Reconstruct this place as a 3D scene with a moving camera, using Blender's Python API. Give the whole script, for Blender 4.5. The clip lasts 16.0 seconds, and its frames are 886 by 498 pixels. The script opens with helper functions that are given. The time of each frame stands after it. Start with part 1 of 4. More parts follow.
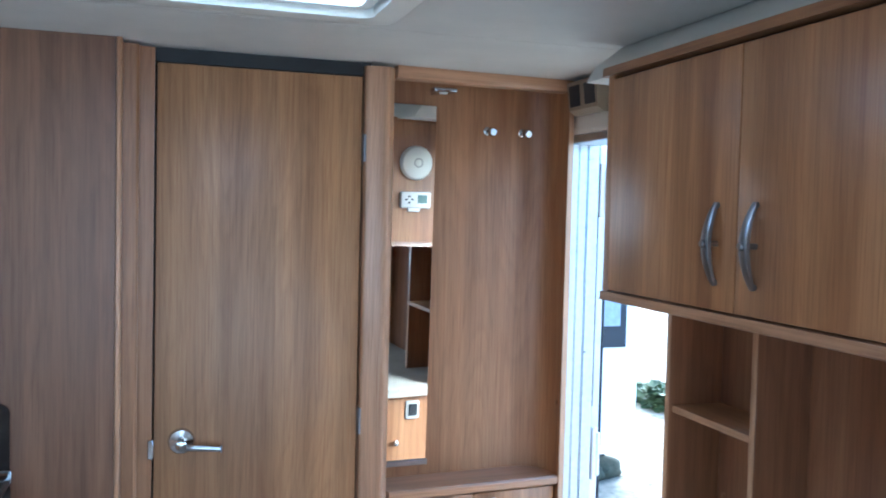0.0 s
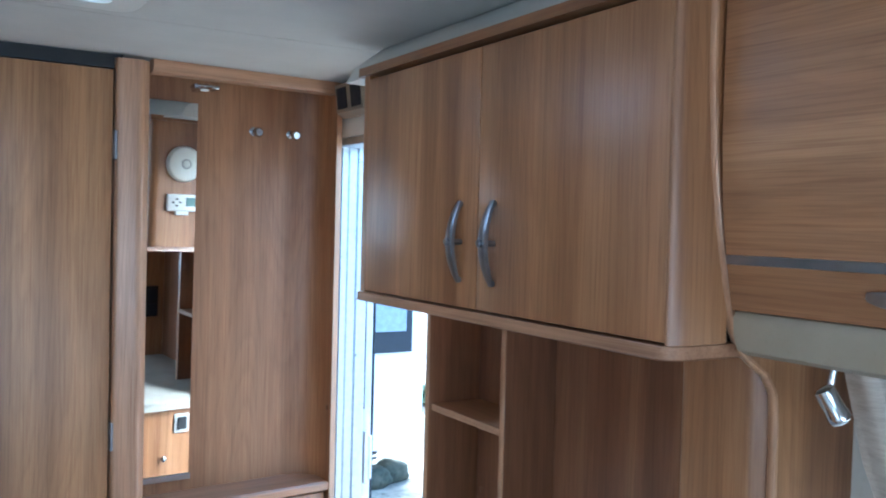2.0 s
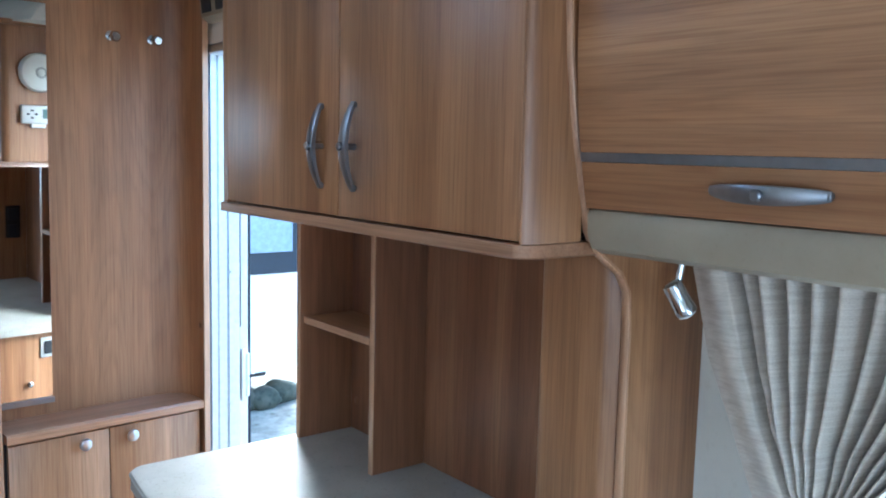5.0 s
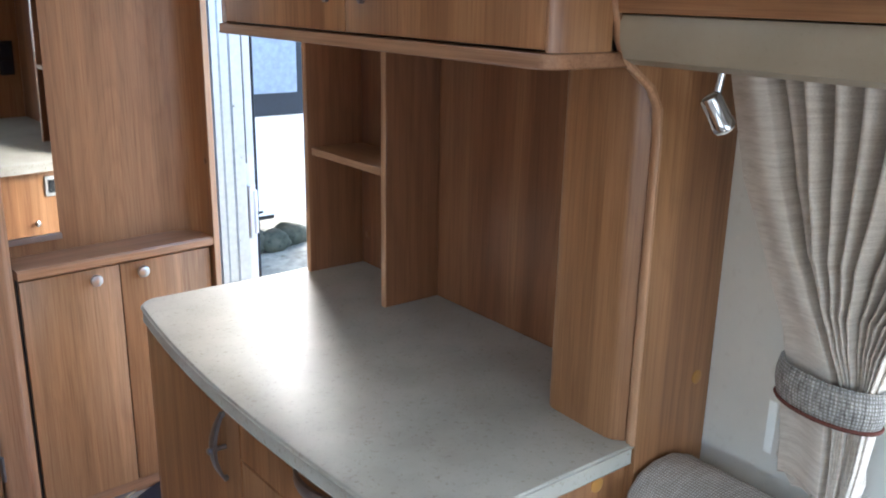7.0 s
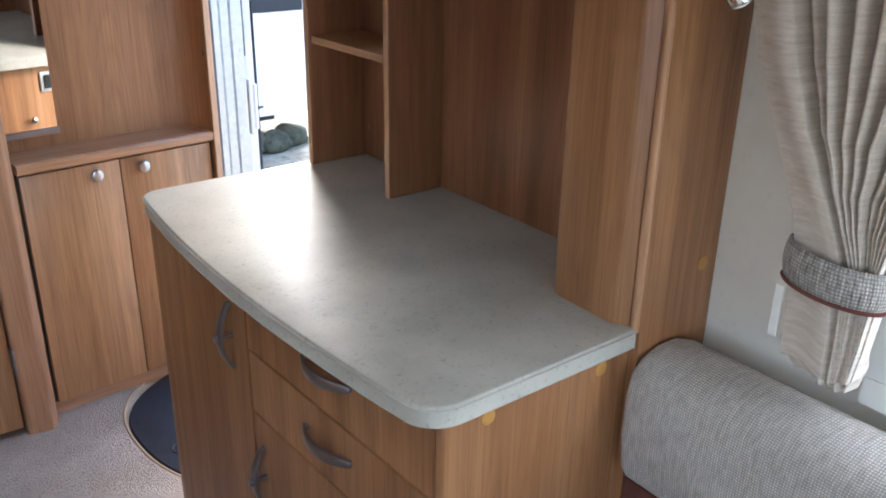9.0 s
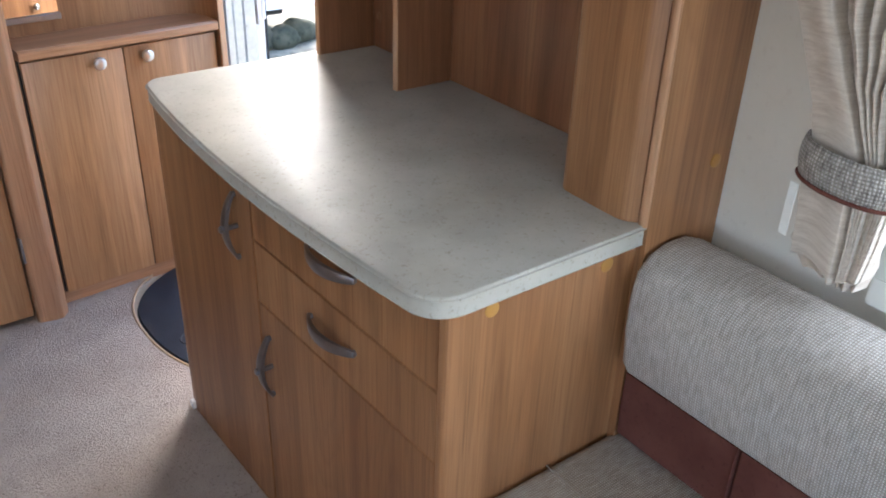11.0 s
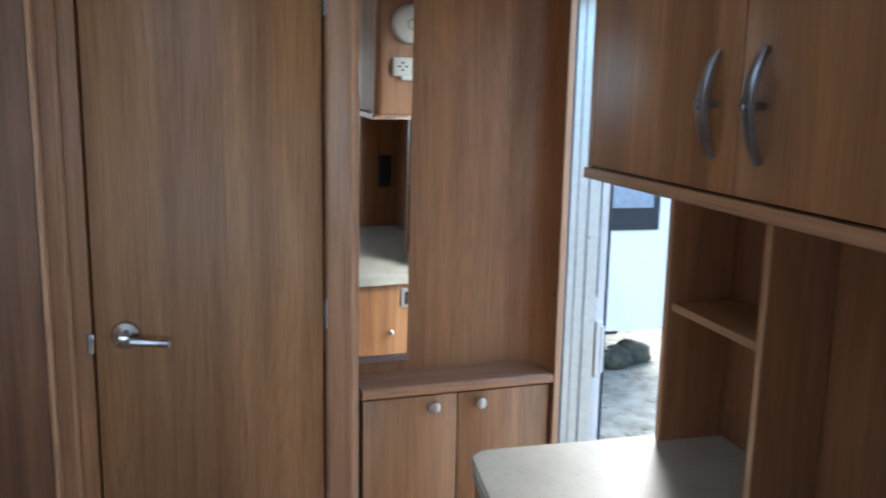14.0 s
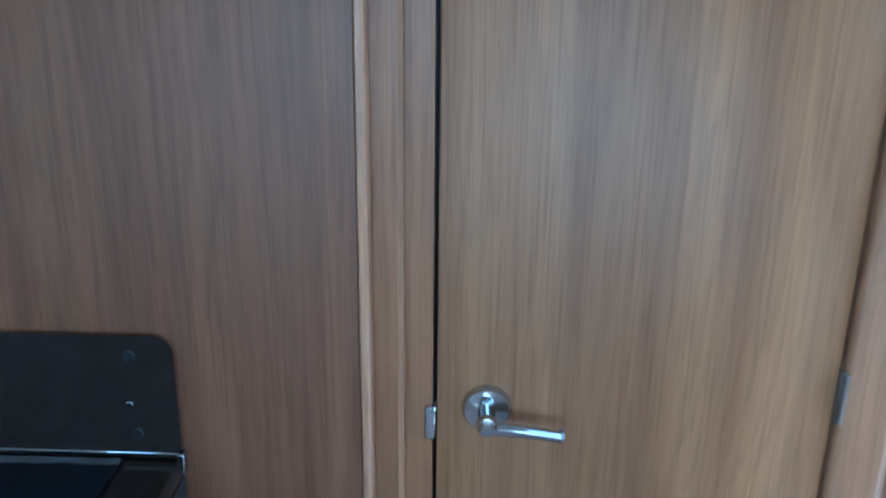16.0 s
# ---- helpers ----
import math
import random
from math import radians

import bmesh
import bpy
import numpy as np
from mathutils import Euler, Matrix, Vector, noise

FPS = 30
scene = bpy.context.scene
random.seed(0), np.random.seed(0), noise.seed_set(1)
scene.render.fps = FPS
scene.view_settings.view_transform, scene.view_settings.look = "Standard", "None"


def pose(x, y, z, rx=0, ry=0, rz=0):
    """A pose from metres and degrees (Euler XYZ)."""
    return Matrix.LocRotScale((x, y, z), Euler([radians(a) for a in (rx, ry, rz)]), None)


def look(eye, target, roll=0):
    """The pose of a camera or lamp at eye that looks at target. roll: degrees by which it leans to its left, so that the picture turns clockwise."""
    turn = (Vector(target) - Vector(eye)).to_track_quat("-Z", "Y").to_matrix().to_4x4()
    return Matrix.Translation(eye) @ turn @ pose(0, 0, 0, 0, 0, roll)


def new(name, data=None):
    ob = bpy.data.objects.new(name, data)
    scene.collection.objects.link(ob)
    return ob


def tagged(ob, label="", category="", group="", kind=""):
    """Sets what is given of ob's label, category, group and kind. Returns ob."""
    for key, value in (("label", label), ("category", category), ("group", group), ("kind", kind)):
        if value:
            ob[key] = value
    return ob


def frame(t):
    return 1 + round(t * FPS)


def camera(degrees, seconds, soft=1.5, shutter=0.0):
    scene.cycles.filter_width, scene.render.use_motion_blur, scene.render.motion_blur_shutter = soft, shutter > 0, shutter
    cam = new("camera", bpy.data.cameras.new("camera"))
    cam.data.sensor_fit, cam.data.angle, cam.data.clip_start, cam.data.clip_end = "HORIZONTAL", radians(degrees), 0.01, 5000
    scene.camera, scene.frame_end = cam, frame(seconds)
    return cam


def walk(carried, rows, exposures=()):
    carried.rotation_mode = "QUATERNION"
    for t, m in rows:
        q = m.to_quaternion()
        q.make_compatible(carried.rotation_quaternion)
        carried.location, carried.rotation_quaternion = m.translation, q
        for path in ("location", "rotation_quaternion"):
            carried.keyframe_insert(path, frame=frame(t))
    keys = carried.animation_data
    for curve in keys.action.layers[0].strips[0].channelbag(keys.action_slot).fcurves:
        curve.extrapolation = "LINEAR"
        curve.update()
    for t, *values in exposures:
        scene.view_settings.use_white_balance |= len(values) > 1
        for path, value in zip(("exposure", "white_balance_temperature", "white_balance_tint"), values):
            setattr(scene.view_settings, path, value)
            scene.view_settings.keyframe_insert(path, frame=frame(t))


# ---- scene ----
cam = camera(54.3, 16.0, 1.9, 0.25)
PATH = [
    (0, (0.033, -0.327, 1.556), (0.64, 1.577, 1.469), 1.4),
    (0.5, (0.048, -0.329, 1.555), (0.772, 1.534, 1.474), 1.5),
    (1, (0.073, -0.336, 1.549), (0.886, 1.489, 1.455), 1.8),
    (1.5, (0.098, -0.335, 1.542), (1.021, 1.437, 1.459), 1.8),
    (2, (0.124, -0.341, 1.54), (1.153, 1.373, 1.485), 1.5),
    (2.5, (0.139, -0.347, 1.54), (1.264, 1.306, 1.5), 1.2),
    (3, (0.148, -0.354, 1.541), (1.344, 1.248, 1.491), 1.1),
    (3.2, (0.168, -0.346, 1.534), (1.379, 1.245, 1.486), 1.0),
    (5.3, (0.185, -0.343, 1.505), (1.407, 1.217, 1.238), 1.5),
    (5.5, (0.186, -0.339, 1.5), (1.404, 1.22, 1.206), 1.5),
    (6, (0.199, -0.318, 1.49), (1.408, 1.227, 1.098), 1.4),
    (6.5, (0.209, -0.302, 1.474), (1.394, 1.23, 0.976), 1.1),
    (7, (0.213, -0.286, 1.462), (1.39, 1.225, 0.888), 1.1),
    (7.5, (0.213, -0.278, 1.459), (1.376, 1.224, 0.832), 0.9),
    (8, (0.209, -0.276, 1.449), (1.36, 1.22, 0.788), 1.0),
    (8.5, (0.212, -0.277, 1.438), (1.351, 1.2, 0.716), 1.1),
    (9, (0.213, -0.279, 1.43), (1.345, 1.174, 0.649), 1.0),
    (9.5, (0.217, -0.28, 1.423), (1.318, 1.165, 0.589), 1.1),
    (10, (0.219, -0.282, 1.413), (1.309, 1.146, 0.534), 1.3),
    (12.3, (0.223, -0.262, 1.399), (1.255, 1.087, 0.343), 2.4),
    (12.5, (0.216, -0.261, 1.395), (1.255, 1.097, 0.358), 2.7),
    (13, (0.185, -0.244, 1.459), (1.209, 1.257, 0.625), 2.2),
    (13.5, (0.198, -0.198, 1.48), (1.019, 1.548, 0.953), 1.4),
    (14, (0.29, -0.086, 1.525), (0.79, 1.815, 1.161), 1.15),
    (14.5, (0.322, 0.07, 1.521), (0.446, 2.004, 1.029), 1.6),
    (15, (0.173, 0.341, 1.546), (0.208, 2.26, 0.983), 1.4),
    (15.5, (0.066, 0.615, 1.551), (0.083, 2.522, 0.95), 1.2),
    (16, (0.04, 0.955, 1.528), (-0.016, 2.844, 0.874), 0.7),
]
EXPOSURES = [(0, 3.2, 4600, -1), (3.2, 3.22, 4450, -2), (5.5, 3.2, 4700, -1), (7, 3.0, 5500, 6), (10, 2.95, 5650, 8), (12.5, 3.23, 5750, 8), (13.2, 2.97, 5750, 6), (14, 2.43, 5300, 2), (14.6, 2.61, 5450, 3), (15, 3.03, 3900, -11), (16, 3.33, 3850, -11)]
walk(cam, [(t, look(eye, target, roll)) for t, eye, target, roll in PATH], EXPOSURES)

# ---- world, sun, large lights ----
world = bpy.data.worlds.new("overcast_sky")
scene.world = world
world.use_nodes = True
wn = world.node_tree.nodes
sky = wn.new("ShaderNodeTexSky")
sky.sky_type = "NISHITA"
sky.sun_disc = False
sky.sun_elevation, sky.sun_rotation = radians(40), radians(28)
sky.dust_density, sky.air_density = 4.0, 1.0
wn["Background"].inputs["Strength"].default_value = 0.15
world.node_tree.links.new(sky.outputs["Color"], wn["Background"].inputs["Color"])

sun = new("sun", bpy.data.lights.new("sun", "SUN"))
sun.data.energy, sun.data.angle, sun.data.color = 0.5, radians(25), (1.0, 0.96, 0.9)
sun.matrix_world = look((0, 0, 0), (-math.sin(radians(28)) * 0.77, -math.cos(radians(28)) * 0.77, -0.64))


def window_light(name, eye, target, width, height, watts, color=(0.91, 0.95, 1.0)):
    """Sky light that comes in through a window's opening."""
    lamp = new(name, bpy.data.lights.new(name, "AREA"))
    lamp.data.shape, lamp.data.size, lamp.data.size_y = "RECTANGLE", width, height
    lamp.data.energy, lamp.data.color = watts, color
    lamp.matrix_world = look(eye, target)
    return lamp


window_light("front_window_light", (0.2, -1.98, 1.2), (0.2, 0, 1.1), 1.5, 0.6, 1.55)
window_light("lounge_window_light", (1.36, -0.55, 1.12), (0, -0.55, 1.0), 1.1, 0.52, 1.35)
window_light("lounge_window_light", (-0.945, -0.55, 1.12), (0.5, -0.55, 1.0), 1.05, 0.5, 0.42)
window_light("rooflight_light", (0.16, 1.122, 2.05), (0.16, 1.122, 0), 0.5, 0.5, 0.3)


# ---- materials ----
def material(name, rough=0.5, metal=0.0):
    m = bpy.data.materials.new(name)
    m.use_nodes = True
    b = m.node_tree.nodes["Principled BSDF"]
    b.inputs["Roughness"].default_value, b.inputs["Metallic"].default_value = rough, metal
    return m, m.node_tree.nodes, m.node_tree.links, b


def ramp(n, stops):
    r = n.new("ShaderNodeValToRGB")
    while len(r.color_ramp.elements) < len(stops):
        r.color_ramp.elements.new(0.5)
    for e, (p, c) in zip(r.color_ramp.elements, stops):
        e.position, e.color = p, (*c, 1)
    return r


def coords(n, l, scale, shuffle=True):
    """Object coordinates in metres, stretched by scale, shifted at random from thing to thing."""
    tc, mp = n.new("ShaderNodeTexCoord"), n.new("ShaderNodeMapping")
    mp.inputs["Scale"].default_value = scale
    src = tc.outputs["Object"]
    if shuffle:
        info, mul, add = n.new("ShaderNodeObjectInfo"), n.new("ShaderNodeMath"), n.new("ShaderNodeVectorMath")
        mul.operation, mul.inputs[1].default_value = "MULTIPLY", 37.0
        l.new(info.outputs["Random"], mul.inputs[0])
        l.new(tc.outputs["Object"], add.inputs[0])
        l.new(mul.outputs[0], add.inputs[1])
        src = add.outputs[0]
    l.new(src, mp.inputs["Vector"])
    return mp.outputs["Vector"]


def noise_tex(n, l, vec, scale, detail=3.0, rough=0.55, distort=0.0):
    t = n.new("ShaderNodeTexNoise")
    t.inputs["Scale"].default_value, t.inputs["Detail"].default_value = scale, detail
    t.inputs["Roughness"].default_value, t.inputs["Distortion"].default_value = rough, distort
    l.new(vec, t.inputs["Vector"])
    return t.outputs["Fac"]


def mixc(n, l, fac, a, b, kind="MIX"):
    m = n.new("ShaderNodeMix")
    m.data_type, m.blend_type = "RGBA", kind
    for sock, v in ((m.inputs[0], fac), (m.inputs[6], a), (m.inputs[7], b)):
        if isinstance(v, (int, float)):
            sock.default_value = v
        elif isinstance(v, tuple):
            sock.default_value = (*v, 1)
        else:
            l.new(v, sock)
    return m.outputs[2]


def bump(n, l, b, height, strength, distance):
    k = n.new("ShaderNodeBump")
    k.inputs["Strength"].default_value, k.inputs["Distance"].default_value = strength, distance
    l.new(height, k.inputs["Height"])
    l.new(k.outputs["Normal"], b.inputs["Normal"])


def wood(name, along, dark, mid, light, rough=0.40):
    """Printed wood laminate: broad bands, cathedral figure and fine pores along one axis."""
    m, n, l, b = material(name, rough)

    def stretch(across, length):
        return tuple(length if a == along else across for a in "xyz")
    wide = noise_tex(n, l, coords(n, l, stretch(9.0, 0.35)), 1.0, 2.0, 0.5, 0.3)
    figure = noise_tex(n, l, coords(n, l, stretch(34.0, 1.6)), 1.0, 4.0, 0.6, 0.9)
    pores = noise_tex(n, l, coords(n, l, stretch(200.0, 6.0)), 1.0, 2.0, 0.6)
    base = ramp(n, [(0.30, dark), (0.5, mid), (0.70, light)])
    l.new(wide, base.inputs[0])
    fig = ramp(n, [(0.34, (0.86, 0.82, 0.77)), (0.5, (0.98, 0.98, 0.98)), (0.68, (1.10, 1.08, 1.05))])
    l.new(figure, fig.inputs[0])
    por = ramp(n, [(0.33, (0.80, 0.73, 0.66)), (0.5, (1.04, 1.04, 1.04))])
    l.new(pores, por.inputs[0])
    hair = noise_tex(n, l, coords(n, l, stretch(400.0, 3.5)), 1.0, 2.0, 0.7)
    har = ramp(n, [(0.36, (0.80, 0.74, 0.67)), (0.54, (1.05, 1.05, 1.05))])
    l.new(hair, har.inputs[0])
    # growth rings cut at a slant: contour lines of a slow field
    field = noise_tex(n, l, coords(n, l, stretch(5.0, 0.55)), 1.0, 1.0, 0.4, 0.25)
    fine = noise_tex(n, l, coords(n, l, stretch(60.0, 9.0)), 1.0, 2.0, 0.6)
    wob = n.new("ShaderNodeMath")
    wob.operation, wob.inputs[1].default_value = "MULTIPLY_ADD", 0.035
    l.new(fine, wob.inputs[0])
    l.new(field, wob.inputs[2])
    rings = n.new("ShaderNodeMath")
    rings.operation, rings.inputs[1].default_value = "MULTIPLY", 26.0
    l.new(wob.outputs[0], rings.inputs[0])
    part_of = n.new("ShaderNodeMath")
    part_of.operation = "FRACT"
    l.new(rings.outputs[0], part_of.inputs[0])
    ring = ramp(n, [(0.0, (0.80, 0.76, 0.71)), (0.25, (0.96, 0.95, 0.94)), (0.8, (1.05, 1.05, 1.04)), (1.0, (0.86, 0.83, 0.79))])
    l.new(part_of.outputs[0], ring.inputs[0])
    c = mixc(n, l, 1.0, base.outputs[0], fig.outputs[0], "MULTIPLY")
    c = mixc(n, l, 0.5, c, ring.outputs[0], "MULTIPLY")
    c = mixc(n, l, 0.6, c, har.outputs[0], "MULTIPLY")
    b.inputs["Specular IOR Level"].default_value = 0.7
    # veneer leaves side by side: soft bands a few centimetres wide
    bands = noise_tex(n, l, coords(n, l, stretch(19.0, 0.22)), 1.0, 1.0, 0.4, 0.2)
    ban = ramp(n, [(0.34, (0.84, 0.81, 0.77)), (0.5, (1.0, 1.0, 1.0)), (0.66, (1.12, 1.11, 1.09))])
    l.new(bands, ban.inputs[0])
    c = mixc(n, l, 0.85, c, ban.outputs[0], "MULTIPLY")
    c = mixc(n, l, 0.75, c, por.outputs[0], "MULTIPLY")
    l.new(c, b.inputs["Base Color"])
    bump(n, l, b, pores, 0.12, 0.0006)
    return m


D_, M_, L_ = (0.216, 0.094, 0.036), (0.312, 0.150, 0.062), (0.392, 0.206, 0.094)
WOOD = wood("wood_laminate_upright_grain", "z", D_, M_, L_)
WOOD_Y = wood("wood_laminate_level_grain", "y", D_, M_, L_)
WOOD_X = wood("wood_laminate_cross_grain", "x", D_, M_, L_)
# Brighter copy of WOOD: light on the doors is put into its colour.
WOOD_LIT = wood("lit_wood_laminate", "z", (0.292, 0.148, 0.064), (0.380, 0.206, 0.093), (0.456, 0.262, 0.130))
# Dark tone holds the partition's shade, and the brown of the screw caps.
WOOD_SHADE_CAP = wood("shade_and_cap_wood_laminate", "z", (0.135, 0.056, 0.024), (0.192, 0.086, 0.039), (0.252, 0.124, 0.060))
# Darker, redder copy of WOOD with the shelf recess's shade in its colour.
WOOD_SHADED = wood("shaded_reddish_wood_laminate", "z", (0.150, 0.056, 0.023), (0.212, 0.088, 0.037), (0.272, 0.126, 0.058))
EDGE = wood("wood_edging", "z", (0.33, 0.175, 0.095), (0.41, 0.232, 0.13), (0.49, 0.292, 0.172), 0.30)
EDGE_Y = wood("wood_edging_level", "y", (0.33, 0.175, 0.095), (0.41, 0.232, 0.13), (0.49, 0.292, 0.172), 0.30)
EDGE_X = wood("wood_edging_cross", "x", (0.33, 0.175, 0.095), (0.41, 0.232, 0.13), (0.49, 0.292, 0.172), 0.30)


def speckled(name, a, b_, spots, rough, scale=90.0, bumpy=0.0):
    m, n, l, b = material(name, rough)
    v = coords(n, l, (1, 1, 1), False)
    cloud = noise_tex(n, l, v, 7.0, 4.0, 0.6)
    grain = noise_tex(n, l, v, scale, 3.0, 0.7)
    r = ramp(n, [(0.35, a), (0.65, b_)])
    l.new(cloud, r.inputs[0])
    s = ramp(n, [(0.30, spots), (0.42, (1, 1, 1)), (0.62, (1, 1, 1)), (0.72, (1.03, 1.03, 1.02))])
    l.new(grain, s.inputs[0])
    l.new(mixc(n, l, 1.0, r.outputs[0], s.outputs[0], "MULTIPLY"), b.inputs["Base Color"])
    rr = n.new("ShaderNodeMapRange")
    rr.inputs["To Min"].default_value, rr.inputs["To Max"].default_value = rough - 0.05, rough + 0.07
    l.new(cloud, rr.inputs["Value"])
    l.new(rr.outputs[0], b.inputs["Roughness"])
    if bumpy:
        bump(n, l, b, grain, bumpy, 0.002 if bumpy < 0.95 else 0.008)
    return m


WORKTOP = speckled("stone_effect_laminate", (0.365, 0.340, 0.285), (0.445, 0.420, 0.358), (0.72, 0.69, 0.64), 0.40, 140.0)
WORKTOP.node_tree.nodes["Principled BSDF"].inputs["Specular IOR Level"].default_value = 0.15
CREAM = speckled("cream_wallboard", (0.69, 0.645, 0.57), (0.73, 0.685, 0.61), (0.94, 0.93, 0.92), 0.55, 60.0, 0.05)
CEILING = speckled("ceiling_board", (0.60, 0.585, 0.55), (0.65, 0.632, 0.595), (0.95, 0.95, 0.94), 0.6, 120.0, 0.04)
CARPET = speckled("carpet_pile", (0.38, 0.310, 0.255), (0.455, 0.380, 0.318), (0.42, 0.40, 0.38), 0.95, 170.0, 1.0)
VINYL = speckled("vinyl_floor", (0.50, 0.42, 0.32), (0.58, 0.50, 0.39), (0.85, 0.82, 0.78), 0.4, 50.0)
BIND = speckled("carpet_binding", (0.36, 0.25, 0.15), (0.44, 0.31, 0.19), (0.7, 0.68, 0.65), 0.8, 300.0, 0.4)
MAT = speckled("rubber_backed_mat", (0.012, 0.018, 0.03), (0.025, 0.035, 0.052), (0.5, 0.5, 0.5), 0.5, 160.0, 0.5)
SUEDE = speckled("brown_suede", (0.105, 0.038, 0.029), (0.165, 0.066, 0.050), (0.75, 0.72, 0.7), 0.9, 120.0, 0.25)
SUEDE.node_tree.nodes["Principled BSDF"].inputs["Specular IOR Level"].default_value = 0.1
PADDED = speckled("padded_cream_vinyl", (0.30, 0.242, 0.168), (0.345, 0.285, 0.204), (0.93, 0.92, 0.9), 0.45, 160.0, 0.1)
SHELL = speckled("white_painted_aluminium", (0.84, 0.85, 0.84), (0.88, 0.88, 0.87), (0.95, 0.95, 0.95), 0.3, 20.0)
GROUND = speckled("gravel_and_grass", (0.17, 0.15, 0.11), (0.33, 0.30, 0.23), (0.4, 0.42, 0.3), 0.95, 9.0, 0.6)
STONE = speckled("rough_stone", (0.03, 0.035, 0.02), (0.10, 0.095, 0.065), (0.4, 0.4, 0.35), 0.95, 14.0, 0.8)
PLASTIC_W = speckled("white_plastic", (0.76, 0.75, 0.70), (0.80, 0.79, 0.74), (0.96, 0.96, 0.95), 0.38, 30.0)
PLASTIC_G = speckled("grey_plastic", (0.42, 0.42, 0.40), (0.47, 0.47, 0.45), (0.94, 0.94, 0.94), 0.42, 40.0)
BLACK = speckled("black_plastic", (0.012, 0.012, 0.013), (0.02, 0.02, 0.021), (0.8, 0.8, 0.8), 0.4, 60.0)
CAP = speckled("orange_screw_cap", (0.40, 0.20, 0.045), (0.46, 0.24, 0.06), (0.9, 0.9, 0.9), 0.4, 60.0)
GREEN = speckled("stand_in_leaf", (0.035, 0.06, 0.02), (0.08, 0.11, 0.04), (0.6, 0.7, 0.5), 0.7, 30.0)
LCD = speckled("display_glass", (0.16, 0.24, 0.22), (0.20, 0.28, 0.25), (0.9, 0.9, 0.9), 0.2, 40.0)


def metal(name, color, rough):
    m, n, l, b = material(name, rough, 1.0)
    v = coords(n, l, (1, 1, 1), False)
    f = noise_tex(n, l, v, 55.0, 3.0, 0.6)
    r = ramp(n, [(0.3, tuple(0.86 * c for c in color)), (0.7, color)])
    l.new(f, r.inputs[0])
    l.new(r.outputs[0], b.inputs["Base Color"])
    k = n.new("ShaderNodeMapRange")
    k.inputs["To Min"].default_value, k.inputs["To Max"].default_value = max(0.02, rough - 0.06), rough + 0.06
    l.new(f, k.inputs["Value"])
    l.new(k.outputs[0], b.inputs["Roughness"])
    return m


SATIN = metal("satin_nickel", (0.31, 0.31, 0.33), 0.36)
DULL = metal("dull_nickel", (0.16, 0.16, 0.17), 0.32)
CHROME = metal("chrome", (0.55, 0.56, 0.59), 0.1)
ALU = metal("anodised_aluminium", (0.62, 0.66, 0.72), 0.30)
MIRROR, _n, _l, _b = material("silvered_mirror", 0.015, 1.0)
_b.inputs["Base Color"].default_value = (0.87, 0.89, 0.88, 1)
_f = noise_tex(_n, _l, coords(_n, _l, (1, 1, 1), False), 14.0)
_k = _n.new("ShaderNodeMapRange")
_k.inputs["To Min"].default_value, _k.inputs["To Max"].default_value = 0.0, 0.03
_l.new(_f, _k.inputs["Value"])
_l.new(_k.outputs[0], _b.inputs["Roughness"])


def glossy(name, color, rough):
    m, n, l, b = material(name, rough)
    v = coords(n, l, (1, 1, 1), False)
    f = noise_tex(n, l, v, 26.0, 4.0, 0.65)
    r = ramp(n, [(0.3, tuple(0.75 * c for c in color)), (0.7, color)])
    l.new(f, r.inputs[0])
    l.new(r.outputs[0], b.inputs["Base Color"])
    k = n.new("ShaderNodeMapRange")
    k.inputs["To Min"].default_value, k.inputs["To Max"].default_value = rough * 0.5, rough * 1.6
    l.new(f, k.inputs["Value"])
    l.new(k.outputs[0], b.inputs["Roughness"])
    b.inputs["Specular IOR Level"].default_value = 0.4
    return m


BLACKGLASS = glossy("black_glass", (0.010, 0.012, 0.018), 0.06)
SMOKED = glossy("smoked_glass", (0.030, 0.022, 0.020), 0.12)
ENAMEL = glossy("brown_black_enamel", (0.026, 0.018, 0.015), 0.14)
# Pale blue pane colour holds the reflection of the sky.
SKY_PANE = glossy("sky_toned_window", (0.34, 0.40, 0.48), 0.08)
RUBBER = glossy("window_rubber", (0.03, 0.035, 0.045), 0.5)

GLASS, _n, _l, _b = material("clear_pane", 0.02)
_b.inputs["Transmission Weight"].default_value = 1.0
_b.inputs["Base Color"].default_value = (0.95, 0.97, 0.97, 1)


